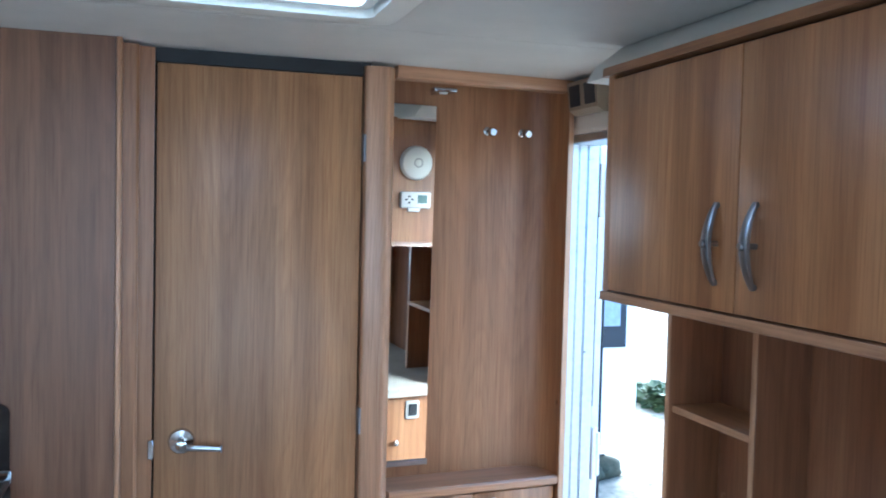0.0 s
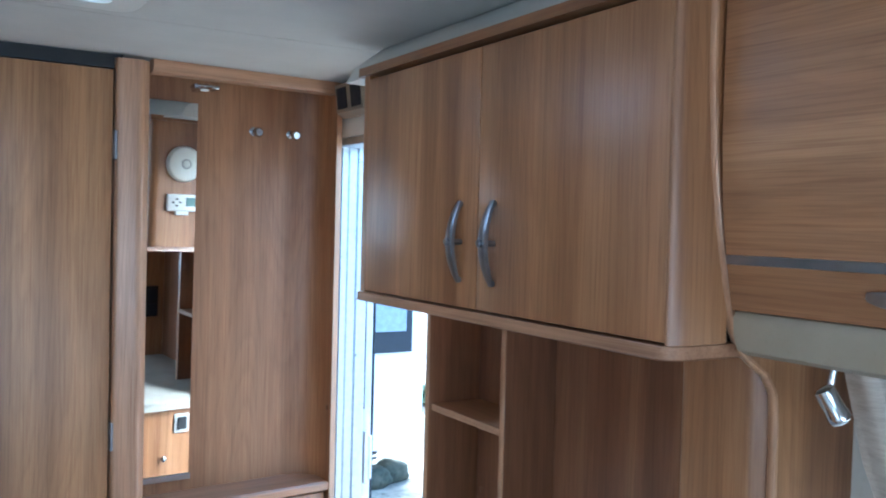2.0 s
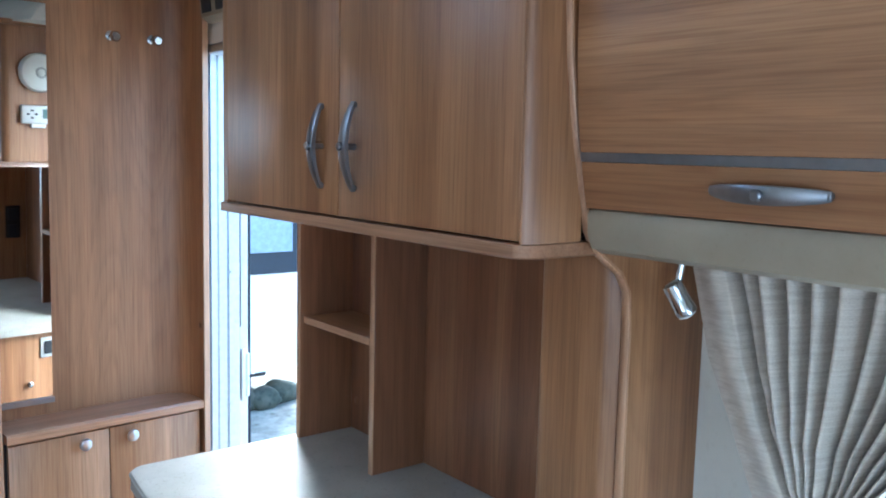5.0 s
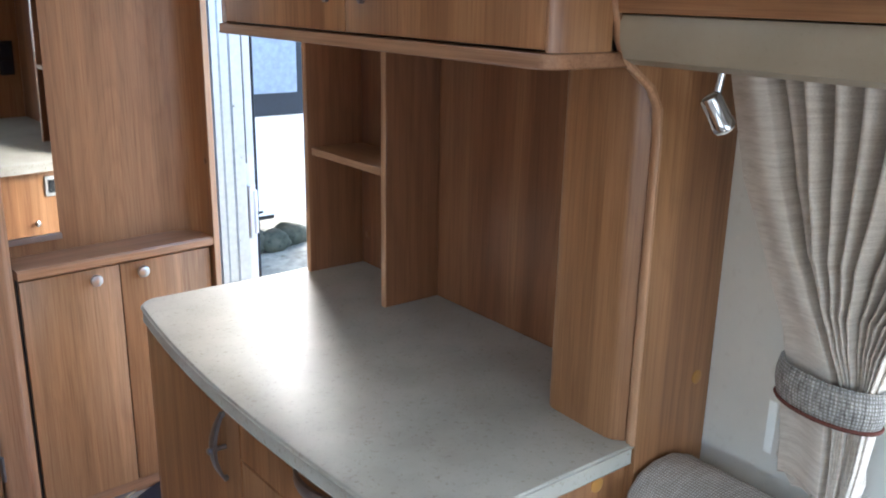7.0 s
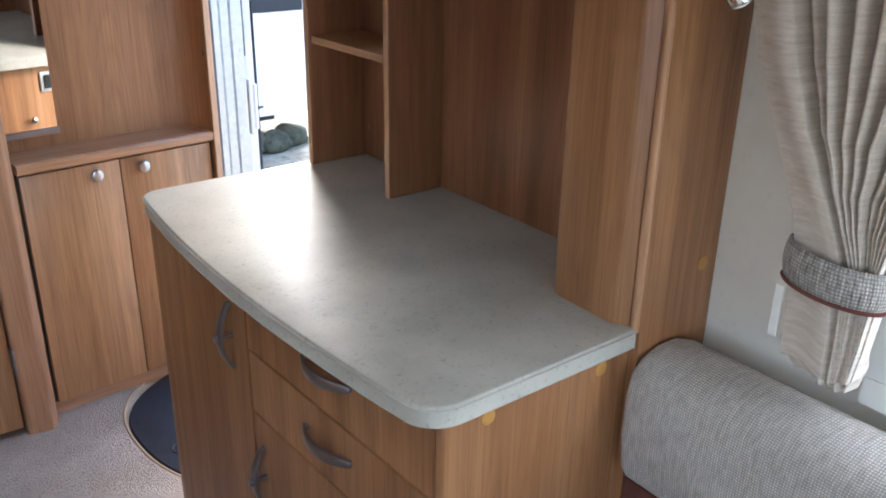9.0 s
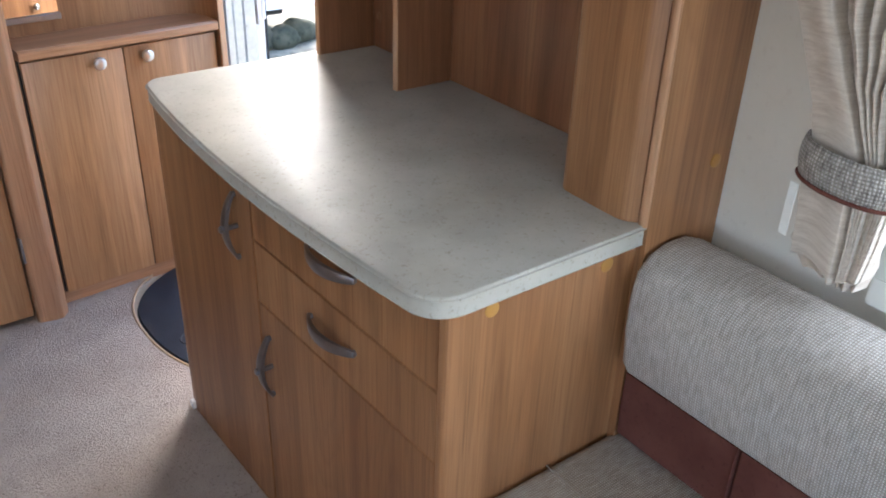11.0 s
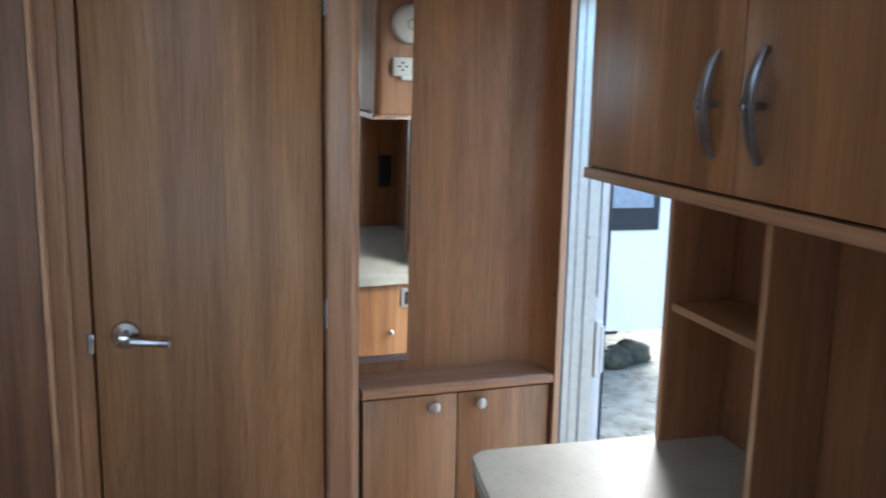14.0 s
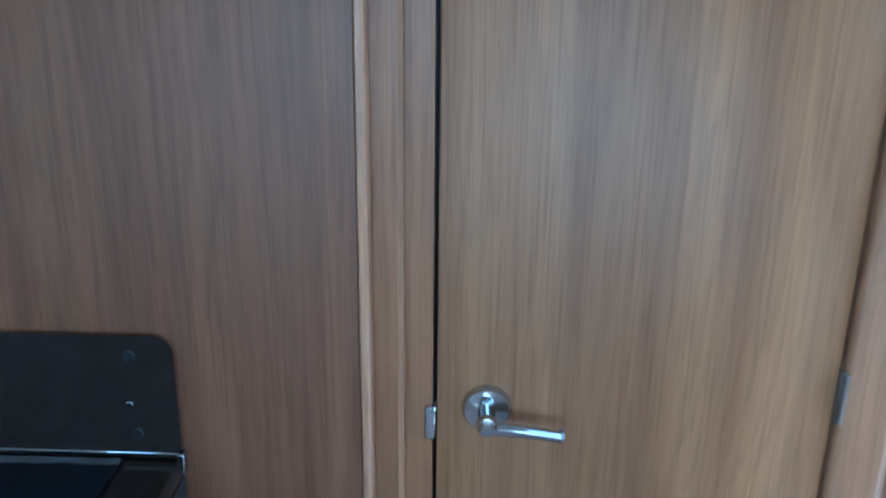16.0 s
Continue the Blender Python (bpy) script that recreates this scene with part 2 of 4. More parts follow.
def weave(name, dark, light, pitch, depth):
    """Woven cloth: threads in two directions, with slubs."""
    m, n, l, b = material(name, 0.9)
    tc = n.new("ShaderNodeTexCoord")
    uv = tc.outputs["UV"]
    waves = []
    for axis in ("X", "Y"):
        w = n.new("ShaderNodeTexWave")
        w.wave_type, w.bands_direction = "BANDS", axis
        w.inputs["Scale"].default_value = 0.314 / pitch
        w.inputs["Distortion"].default_value, w.inputs["Detail"].default_value, w.inputs["Detail Scale"].default_value = 1.4, 2.0, 1.5
        l.new(uv, w.inputs["Vector"])
        waves.append(w.outputs["Fac"])
    mul = n.new("ShaderNodeMath")
    mul.operation = "MULTIPLY"
    l.new(waves[0], mul.inputs[0])
    l.new(waves[1], mul.inputs[1])
    mp = n.new("ShaderNodeMapping")
    mp.inputs["Scale"].default_value = (170, 40, 1)
    l.new(uv, mp.inputs["Vector"])
    slub = noise_tex(n, l, mp.outputs[0], 1.0, 3.0, 0.7)
    sr = ramp(n, [(0.34, dark), (0.62, light)])
    l.new(slub, sr.inputs[0])
    tr = ramp(n, [(0.05, (0.52, 0.49, 0.46)), (0.5, (1.0, 1.0, 1.0))])
    l.new(mul.outputs[0], tr.inputs[0])
    l.new(mixc(n, l, 0.9, sr.outputs[0], tr.outputs[0], "MULTIPLY"), b.inputs["Base Color"])
    bump(n, l, b, mul.outputs[0], 0.8, depth)
    return m


TWEED = weave("woven_tweed_upholstery", (0.52, 0.48, 0.43), (0.70, 0.67, 0.62), 0.0040, 0.0012)
SEATCLOTH = weave("woven_seat_fabric", (0.44, 0.38, 0.30), (0.62, 0.56, 0.47), 0.0042, 0.0012)
BAND = weave("ribbed_tieback_fabric", (0.26, 0.24, 0.22), (0.60, 0.57, 0.53), 0.0048, 0.002)


def slubbed(name, dark, light):
    """Curtain cloth with level slub threads."""
    m, n, l, b = material(name, 0.85)
    tc, mp, mq = n.new("ShaderNodeTexCoord"), n.new("ShaderNodeMapping"), n.new("ShaderNodeMapping")
    mp.inputs["Scale"].default_value, mq.inputs["Scale"].default_value = (5, 150, 1), (420, 420, 1)
    l.new(tc.outputs["UV"], mp.inputs["Vector"])
    l.new(tc.outputs["UV"], mq.inputs["Vector"])
    s, g = noise_tex(n, l, mp.outputs[0], 1.0, 4.0, 0.7), noise_tex(n, l, mq.outputs[0], 1.0, 2.0)
    r = ramp(n, [(0.36, dark), (0.6, light)])
    l.new(s, r.inputs[0])
    q = ramp(n, [(0.3, (0.86, 0.85, 0.84)), (0.6, (1, 1, 1))])
    l.new(g, q.inputs[0])
    l.new(mixc(n, l, 1.0, r.outputs[0], q.outputs[0], "MULTIPLY"), b.inputs["Base Color"])
    bump(n, l, b, s, 0.3, 0.001)
    return m


CURTAIN = slubbed("slubbed_curtain_cloth", (0.50, 0.425, 0.35), (0.64, 0.57, 0.49))


# ---- builders ----
NICHE = Matrix.Translation((0.624, 2.134, 0)) @ Matrix.Rotation(radians(4.0), 4, "Z") @ Matrix.Translation((-0.624, -2.134, 0))


def in_niche(ob):
    """The coat niche stands four degrees off square; its things are built square and turned as one."""
    ob.matrix_basis = NICHE @ ob.matrix_basis
    return ob


def thing(name, loc, label, category, group="", kind=""):
    e = new(name)
    e.location = loc
    e.empty_display_size = 0.05
    return tagged(e, label, category, group, kind)


def part(name, bm, mat, parent=None, label="", smooth=True):
    """Links a bmesh, given in world metres, as one mesh object, under a thing or a part."""
    me = bpy.data.meshes.new(name)
    bmesh.ops.recalc_face_normals(bm, faces=bm.faces)
    bm.to_mesh(me)
    bm.free()
    me.materials.append(mat)
    if smooth:
        me.polygons.foreach_set("use_smooth", [True] * len(me.polygons))
        me.set_sharp_from_angle(angle=radians(38))
    ob = new(name, me)
    if parent:
        ob.parent = parent
        if parent.parent is None:
            ob.matrix_parent_inverse = Matrix.Translation(parent.location).inverted()
    if label:
        ob["label"] = label
    return ob


def box(x0, y0, z0, x1, y1, z1, bevel=0.0015, seg=1):
    bm = bmesh.new()
    bmesh.ops.create_cube(bm, size=1.0)
    for v in bm.verts:
        v.co = Vector(((x0 + x1) / 2 + v.co.x * (x1 - x0), (y0 + y1) / 2 + v.co.y * (y1 - y0), (z0 + z1) / 2 + v.co.z * (z1 - z0)))
    if bevel:
        bmesh.ops.bevel(bm, geom=bm.edges[:], offset=bevel, segments=seg, profile=0.5, affect="EDGES")
    return bm


def prism(points, axis, a, b, bevel=0.0, seg=2):
    """A plate with the outline points, from a to b along axis. Points: (x, y) for z, (x, z) for y, (y, z) for x."""
    bm = bmesh.new()

    def at(p, q):
        return {"z": (p[0], p[1], q), "y": (p[0], q, p[1]), "x": (q, p[0], p[1])}[axis]
    low, high = [bm.verts.new(at(p, a)) for p in points], [bm.verts.new(at(p, b)) for p in points]
    caps = [bm.faces.new(low), bm.faces.new(high)]
    for i in range(len(points)):
        j = (i + 1) % len(points)
        bm.faces.new((low[i], low[j], high[j], high[i]))
    if bevel:
        bm.normal_update()
        rim = {e for f in caps for e in f.edges}
        bmesh.ops.bevel(bm, geom=list(rim), offset=bevel, segments=seg, profile=0.5, affect="EDGES")
    return bm


def arc(cx, cy, r, a0, a1, n=6):
    return [(cx + r * math.cos(radians(a0 + (a1 - a0) * i / n)), cy + r * math.sin(radians(a0 + (a1 - a0) * i / n))) for i in range(n + 1)]


def sweep(path, section, flat):
    """A bar: section (u, v) carried along path; flat is the direction of v."""
    bm = bmesh.new()
    rings = []
    flat = Vector(flat).normalized()
    for i, p in enumerate(path):
        p = Vector(p)
        t = (Vector(path[min(i + 1, len(path) - 1)]) - Vector(path[max(i - 1, 0)])).normalized()
        u = t.cross(flat).normalized()
        sec = section(i / (len(path) - 1)) if callable(section) else section
        rings.append([bm.verts.new(p + u * a + flat * b) for a, b in sec])
    for r, s in zip(rings, rings[1:]):
        for i in range(len(r)):
            j = (i + 1) % len(r)
            bm.faces.new((r[i], r[j], s[j], s[i]))
    bm.faces.new(rings[0])
    bm.faces.new(rings[-1])
    return bm


def disc_section(r, n=10):
    return [(r * math.cos(2 * math.pi * i / n), r * math.sin(2 * math.pi * i / n)) for i in range(n)]


def lathe(profile, origin, axis, n=24):
    """A turned shape: profile (radius, distance along axis)."""
    bm = bmesh.new()
    axis = Vector(axis).normalized()
    u = axis.orthogonal().normalized()
    w = axis.cross(u)
    rings = []
    for r, d in profile:
        c = Vector(origin) + axis * d
        rings.append([bm.verts.new(c + (u * math.cos(2 * math.pi * i / n) + w * math.sin(2 * math.pi * i / n)) * max(r, 1e-4)) for i in range(n)])
    for a, b in zip(rings, rings[1:]):
        for i in range(n):
            j = (i + 1) % n
            bm.faces.new((a[i], a[j], b[j], b[i]))
    bm.faces.new(rings[0])
    bm.faces.new(rings[-1])
    return bm


def rod(a, b, r, n=12):
    d = Vector(b) - Vector(a)
    return lathe([(r * 0.8, 0), (r, r * 0.2), (r, d.length - r * 0.2), (r * 0.8, d.length)], a, d, n)


def bow_handle(parent, centre, out, along, length=0.136, sag=0.026, pin=True):
    """A curved cabinet handle: a tapered bowed strap, and a push button through its middle."""
    c, o, a = Vector(centre), Vector(out).normalized(), Vector(along).normalized()
    side = o.cross(a)
    n = 14
    path = [c + a * (length * (i / n - 0.5)) + o * (0.004 + sag * (1 - (2 * i / n - 1) ** 2)) for i in range(n + 1)]

    def sec(t):
        w, h = 0.0052 + 0.0050 * math.sin(math.pi * t) ** 0.7, 0.0026 + 0.0016 * math.sin(math.pi * t)
        return [(-h, -w), (h * 0.6, -w), (h, -w * 0.6), (h, w * 0.6), (h * 0.6, w), (-h, w)]
    h = part("handle", sweep(path, sec, side), SATIN, parent, "satin metal bowed handle")
    for s in (-1, 1):
        f = c + a * (s * (length / 2 - 0.004))
        part("foot", rod(f + o * -0.001, f + o * 0.008, 0.0055), SATIN, h)
    if pin:
        part("push_button", lathe([(0.005, -0.001), (0.005, sag), (0.0068, sag + 0.004), (0.0068, sag + 0.012), (0.005, sag + 0.014)], c, o, 16), SATIN, h)
    return h


def uv_planar(ob, au, av):
    """Flat metres as texture coordinates, along the two axes named."""
    me = ob.data
    lay = me.uv_layers.new(name="metres")
    for loop in me.loops:
        co = me.vertices[loop.vertex_index].co
        lay.data[loop.index].uv = (sum(co[i] * au[i] for i in range(3)), sum(co[i] * av[i] for i in range(3)))
    return ob

# ---- the shell of the caravan ----
XR, XL, YF, YB, ZC = 1.297, -0.88, -1.9, 2.134, 1.957


def structure(name, bm, mat, label, category, parent=None, smooth=True):
    return tagged(part(name, bm, mat, parent, "", smooth), label, category, kind="structure")


structure("floor", box(XL - 0.05, YF - 0.05, -0.05, XR + 0.05, 2.65, 0.0, 0), VINYL, "pale beige vinyl floor of the caravan", "floor")


def wall_with_openings(name, x0, x1, y0, y1, z0, z1, holes, mat, label):
    """A side wall cut into plates round its openings; holes: (y0, z0, y1, z1) in order of y, none overlapping."""
    bm = bmesh.new()
    pieces, y = [], y0
    for ya, za, yb, zb in holes:
        pieces += [(y, z0, ya, z1), (ya, z0, yb, za), (ya, zb, yb, z1)]
        y = yb
    pieces.append((y, z0, y1, z1))
    for a, b, c, d in pieces:
        if c - a > 1e-4 and d - b > 1e-4:
            bmesh.ops.create_cube(bm, size=1.0, matrix=Matrix.Translation(((x0 + x1) / 2, (a + c) / 2, (b + d) / 2)) @ Matrix.Diagonal((x1 - x0, c - a, d - b, 1)))
    return structure(name, bm, mat, label, "wall", smooth=False)


WIN = (-1.1, 0.83, 0.12, 1.40)
wall_with_openings("wall_east", XR, XR + 0.04, YF - 0.04, 2.62, -0.05, ZC + 0.03, [WIN, (1.455, 0.0, 2.170, 1.80)], CREAM, "cream textured wallboard side wall with window and entrance")
wall_with_openings("wall_west", XL - 0.04, XL, YF - 0.04, 2.62, -0.05, ZC + 0.03, [(-1.1, 0.85, 0.0, 1.40)], CREAM, "cream wallboard kitchen side wall with lounge window")
bm = bmesh.new()
for a, b, c, d in ((XL, -0.05, -0.60, ZC + 0.03), (1.0, -0.05, XR, ZC + 0.03), (-0.60, -0.05, 1.0, 0.88), (-0.60, 1.52, 1.0, ZC + 0.03)):
    bmesh.ops.create_cube(bm, size=1.0, matrix=Matrix.Translation(((a + c) / 2, YF - 0.02, (b + d) / 2)) @ Matrix.Diagonal((c - a, 0.04, d - b, 1)))
structure("wall_south", bm, CREAM, "cream front wall with wide window", "wall", smooth=False)
structure("wall_north", box(XL, 2.62, -0.05, XR, 2.66, ZC + 0.03, 0), CREAM, "plain rear wall closing the washroom", "wall")

# ceiling round the rooflight, with a shallow joint across it
bm = bmesh.new()
RX0, RX1, RY0, RY1 = -0.12, 0.44, 0.842, 1.402
for a, b, c, d in ((XL, YF, RX0, 1.56), (RX1, YF, XR, 1.56), (RX0, YF, RX1, RY0), (RX0, RY1, RX1, 1.56), (XL, 1.563, XR, 2.62)):
    bmesh.ops.create_cube(bm, size=1.0, matrix=Matrix.Translation(((a + c) / 2, (b + d) / 2, ZC + 0.015)) @ Matrix.Diagonal((c - a, d - b, 0.03, 1)))
structure("ceiling", bm, CEILING, "off-white board ceiling with a fine joint", "ceiling", smooth=False)
structure("ceiling_joint", box(XL, 1.5595, ZC + 0.002, XR, 1.5635, ZC + 0.02, 0), PLASTIC_G, "fine joint between ceiling boards", "trim")

# rooflight
roof = thing("rooflight", ((RX0 + RX1) / 2, (RY0 + RY1) / 2, ZC), "white framed rooflight with a pale blind in the ceiling", "rooflight")


def ring_frame(x0, y0, x1, y1, w, z0, z1, r=0.04):
    """A rectangular frame with rounded corners, lying level."""
    def outline(a, b, c, d, q):
        return arc(c - q, d - q, q, 0, 90) + arc(a + q, d - q, q, 90, 180) + arc(a + q, b + q, q, 180, 270) + arc(c - q, b + q, q, 270, 360)
    o, i = outline(x0, y0, x1, y1, r), outline(x0 + w, y0 + w, x1 - w, y1 - w, r * 0.7)
    bm = bmesh.new()
    rows = [[bm.verts.new((*p, z)) for p in line] for line, z in ((o, z1), (o, z0 + 0.006), ([((a + (c - a) * 0.15), (b + (d - b) * 0.15)) for (a, b), (c, d) in zip(o, i)], z0), (i, z0), (i, z1))]
    for a, b in zip(rows, rows[1:] + rows[:1]):
        for k in range(len(a)):
            j = (k + 1) % len(a)
            bm.faces.new((a[k], a[j], b[j], b[k]))
    return bm


part("frame", ring_frame(RX0 - 0.035, RY0 - 0.035, RX1 + 0.035, RY1 + 0.035, 0.06, ZC - 0.022, ZC + 0.06), PLASTIC_W, roof)
part("inner_frame", ring_frame(RX0 + 0.03, RY0 + 0.03, RX1 - 0.03, RY1 - 0.03, 0.025, ZC - 0.008, ZC + 0.05, 0.03), PLASTIC_W, roof)
part("dome", box(RX0 + 0.001, RY0 + 0.001, ZC + 0.11, RX1 - 0.001, RY1 - 0.001, ZC + 0.115, 0), GLASS, roof).visible_shadow = False
slot = thing("ceiling_vent", (0.2, 1.44, ZC), "narrow grey slot vent beside the rooflight", "vent")
part("slot", box(0.17, 1.478, ZC - 0.004, 0.30, 1.493, ZC + 0.001, 0.001), PLASTIC_G, slot)

# sloping cornice along the top of the side lockers
bm = prism([(XR, 1.86), (0.965, 1.865), (0.985, 1.90), (1.05, 1.95), (1.06, ZC), (XR, ZC)], "y", 0.432, 1.52)
structure("cornice", bm, CEILING, "pale grey sloping cornice above the lockers", "trim")

# ---- partition with washroom door ----
PY = 1.91
structure("wall_partition", prism([(XL, 0.0), (-0.0895, 0.0), (-0.0895, ZC), (XL, ZC)], "y", PY, PY + 0.03), WOOD_SHADE_CAP, "upright-grained wood laminate partition panel", "wall")
# Pale edging colour stands in for the highlight along the rounded partition edge.
post_l = [(-0.0890, PY + 0.001), (-0.0870, PY - 0.002)] + arc(-0.0845, PY + 0.006, 0.0085, 270, 360, 6) + [(-0.076, 1.985), (-0.0890, 1.985)]
structure("trim_post_left", prism(post_l, "z", 0.0, ZC), EDGE, "rounded partition post, pale to carry the edge highlight", "trim")
structure("door_frame_left", prism([(-0.0755, 1.945), (-0.045, 1.945), (-0.038, 1.953), (-0.038, 1.975), (-0.002, 1.975), (-0.002, 2.03), (-0.0755, 2.03)], "z", 0.0, 1.95), WOOD, "stepped wood laminate door frame", "trim")
# Black boxes stand in for the shade above and behind the washroom door.
structure("door_head_shade", box(-0.0755, 2.012, 1.921, 0.56, 2.05, ZC, 0), BLACK, "black strip standing in for shade above the washroom door", "trim")
structure("washroom_backing", box(-0.04, 2.05, 0.0, 0.60, 2.06, 1.92, 0), BLACK, "black backing standing in for the unlit washroom", "wall")

door = thing("door_1", (0.536, 1.995, 0), "closed flat wood laminate washroom door", "door", kind="structure")
part("leaf", box(0.003, 1.994, 0.03, 0.534, 2.022, 1.916, 0.003, 2), WOOD_LIT, door)
for z in (1.685, 0.935, 0.20):
    hinge = part("hinge", box(0.5335, 1.985, z, 0.5455, 1.996, z + 0.077, 0.002), SATIN, door, "satin metal hinge")
    part("pin", rod((0.5395, 1.984, z + 0.002), (0.5395, 1.984, z + 0.075), 0.0045), SATIN, hinge)
lev = part("lever_handle", lathe([(0.034, 0), (0.034, 0.004), (0.030, 0.011), (0.012, 0.013), (0.011, 0.040), (0.014, 0.044), (0.013, 0.056), (0.006, 0.058)], (0.071, 1.994, 0.943), (0, -1, 0), 28), CHROME, door, "polished chrome lever handle")
n = 10
path = [(0.066 + 0.102 * i / n, 1.946 + 0.004 * math.sin(3 * i / n), 0.940 - 0.012 * (i / n) ** 0.7) for i in range(n + 1)]
part("lever", sweep(path, lambda t: [(0.0075 * a, (0.010 - 0.002 * t) * b) for a, b in disc_section(1.0, 12)], (0, 0, 1)), CHROME, lev)
part("lever_tip", rod((0.166, 1.9495, 0.928), (0.172, 1.9495, 0.9278), 0.0095), SATIN, lev)
strike = part("strike_plate", box(-0.012, 1.968, 0.905, 0.0025, 1.993, 0.955, 0.002), CHROME, door, "small chrome latch plate")

# hinge post and the niche beside the door
post = [(0.5385, 2.05), (0.5385, 1.999)] + arc(0.5505, 1.993, 0.012, 180, 270, 4) + [(0.585, 1.974)] + arc(0.597, 1.988, 0.014, 270, 330, 4) + [(0.623, 1.998), (0.623, YB), (0.5385, YB)]
structure("trim_post_hinge", prism(post, "z", 0.0, 1.945), EDGE, "rounded pale wood post beside the washroom door", "trim")
back = [(0.6235, YB), (1.050, 2.1638)] + [(1.050 + 0.122 * math.sin(radians(a)) ** 0.7, 2.046 + 0.1178 * math.cos(radians(a)) ** 0.7) for a in range(6, 90, 6)] + [(1.172, 2.046), (1.172, 2.037), (1.1735, 2.0365), (1.1735, 2.19), (0.6235, 2.19)]
structure("niche_back", prism(back, "z", 0.0, ZC - 0.001), WOOD, "wood laminate back panel of the coat niche with a curved corner", "wall")
part("screw_cap", lathe([(0.009, 0), (0.009, 0.0012), (0.007, 0.002)], (1.1716, 2.062, 0.98), (-1, 0, 0), 14), WOOD_SHADE_CAP, bpy.data.objects["niche_back"], "brown screw cover cap")
in_niche(structure("niche_header", prism([(2.000, 1.956), (2.000, 1.934), (2.007, 1.923), (2.035, 1.919), (2.035, 1.956)], "x", 0.6245, 1.166), EDGE_X, "pale wood header above the coat niche", "trim"))

lamp = thing("niche_lamp", (0.78, 2.07, 1.92), "small chrome downlight under the niche header", "lamp")
part("body", box(0.745, 2.031, 1.898, 0.815, 2.075, 1.910, 0.004, 2), CHROME, lamp)
part("lens", lathe([(0.012, 0), (0.012, 0.003), (0.009, 0.005)], (0.78, 2.053, 1.899), (0, 0, -1), 16), PLASTIC_W, lamp)
part("bracket", box(0.770, 2.075, 1.899, 0.790, YB - 0.0005, 1.909, 0.001), CHROME, lamp)
in_niche(lamp)

mir = thing("wall_mirror", (0.711, YB, 0.80), "narrow tall frameless mirror on a wood backing", "mirror")
LEAN = Matrix.Translation((0, YB - 0.004, 0.81)) @ Matrix.Rotation(radians(1.5), 4, "X") @ Matrix.Translation((0, -(YB - 0.004), -0.81))
part("backing", prism([(YB - 0.0005, 0.813), (YB - 0.0065, 0.813), (YB - 0.034, 1.862), (YB - 0.0005, 1.862)], "x", 0.6255, 0.7755), WOOD, mir, "wedge backing board")
glass = box(0.6245, YB - 0.0105, 0.812, 0.7775, YB - 0.0068, 1.864, 0.0006)
bmesh.ops.transform(glass, matrix=LEAN, verts=glass.verts)
part("glass", glass, MIRROR, mir)
part("bottom_channel", box(0.6245, YB - 0.017, 0.796, 0.781, YB - 0.0005, 0.8115, 0.001), SATIN, mir, "pale metal channel")
in_niche(mir)

for x in (0.957, 1.076):
    hook = thing("coat_hook", (x, YB, 1.80), "small round chrome coat hook on the niche wall", "hook", "coat hooks")
    part("rose", lathe([(0.013, 0), (0.013, 0.003), (0.009, 0.006)], (x, YB - 0.0002, 1.803), (0, -1, 0), 18), CHROME, hook)
    part("peg", lathe([(0.006, 0.004), (0.005, 0.022), (0.010, 0.028), (0.0145, 0.036), (0.0145, 0.044), (0.010, 0.050)], (x, YB, 1.803), (0, -1, -0.12), 18), CHROME, hook)
    in_niche(hook)

# low cupboard in the niche
cup = thing("low_cupboard", (0.91, 2.08, 0), "low wood cupboard with two doors and round knobs", "cupboard")
part("carcass", box(0.6245, 2.040, 0.050, 1.163, YB - 0.0005, 0.731, 0.001), WOOD, cup)
part("plinth", box(0.6245, 2.046, 0.0, 1.163, 2.060, 0.0495, 0.001), EDGE_X, cup)
part("shelf_top", prism([(2.004, 0.7335), (2.000, 0.738), (2.000, 0.755), (2.006, 0.760), (YB - 0.001, 0.760), (YB - 0.001, 0.7335)], "x", 0.6245, 1.163), EDGE_X, cup, "pale-edged wood shelf top")
# Black sheet behind the doors: shade in their gaps, given as colour.
part("gap_shade_sheet", box(0.626, 2.034, 0.054, 1.162, 2.0395, 0.730, 0), BLACK, cup)
for x0, x1, kx in ((0.630, 0.889, 0.819), (0.892, 1.159, 0.949)):
    d = part("cupboard_door", box(x0, 2.017, 0.058, x1, 2.0335, 0.725, 0.002, 2), WOOD_LIT, cup)
    part("knob", lathe([(0.007, 0), (0.007, 0.010), (0.0145, 0.013), (0.0172, 0.019), (0.0150, 0.025), (0.007, 0.028)], (kx, 2.0171, 0.698), (0, -1, 0), 20), ALU, d, "round satin metal knob")
in_niche(cup)

# ---- entrance ----
ent = thing("entrance_frame", (1.27, 2.1, 0), "ribbed pale aluminium entrance door frame", "door frame", kind="structure")
DY = 0.052
ribs = [(x, y + DY) for x, y in [(1.2175, 2.118), (1.2175, 2.10), (1.224, 2.094), (1.232, 2.094), (1.236, 2.104), (1.240, 2.104), (1.243, 2.092), (1.256, 2.092), (1.260, 2.102), (1.266, 2.102), (1.270, 2.096), (1.282, 2.096), (1.285, 2.108), (1.300, 2.108), (1.304, 2.100), (1.338, 2.100), (1.338, 2.118)]]
part("far_jamb", prism(ribs, "z", 0.0, 1.80), ALU, ent)
part("wood_reveal", prism([(1.1745, 2.037), (1.196, 2.050), (1.2165, 2.130), (1.2165, 2.172), (1.1745, 2.172)], "z", 0.0, ZC - 0.001), EDGE, ent, "narrow wood reveal strip")
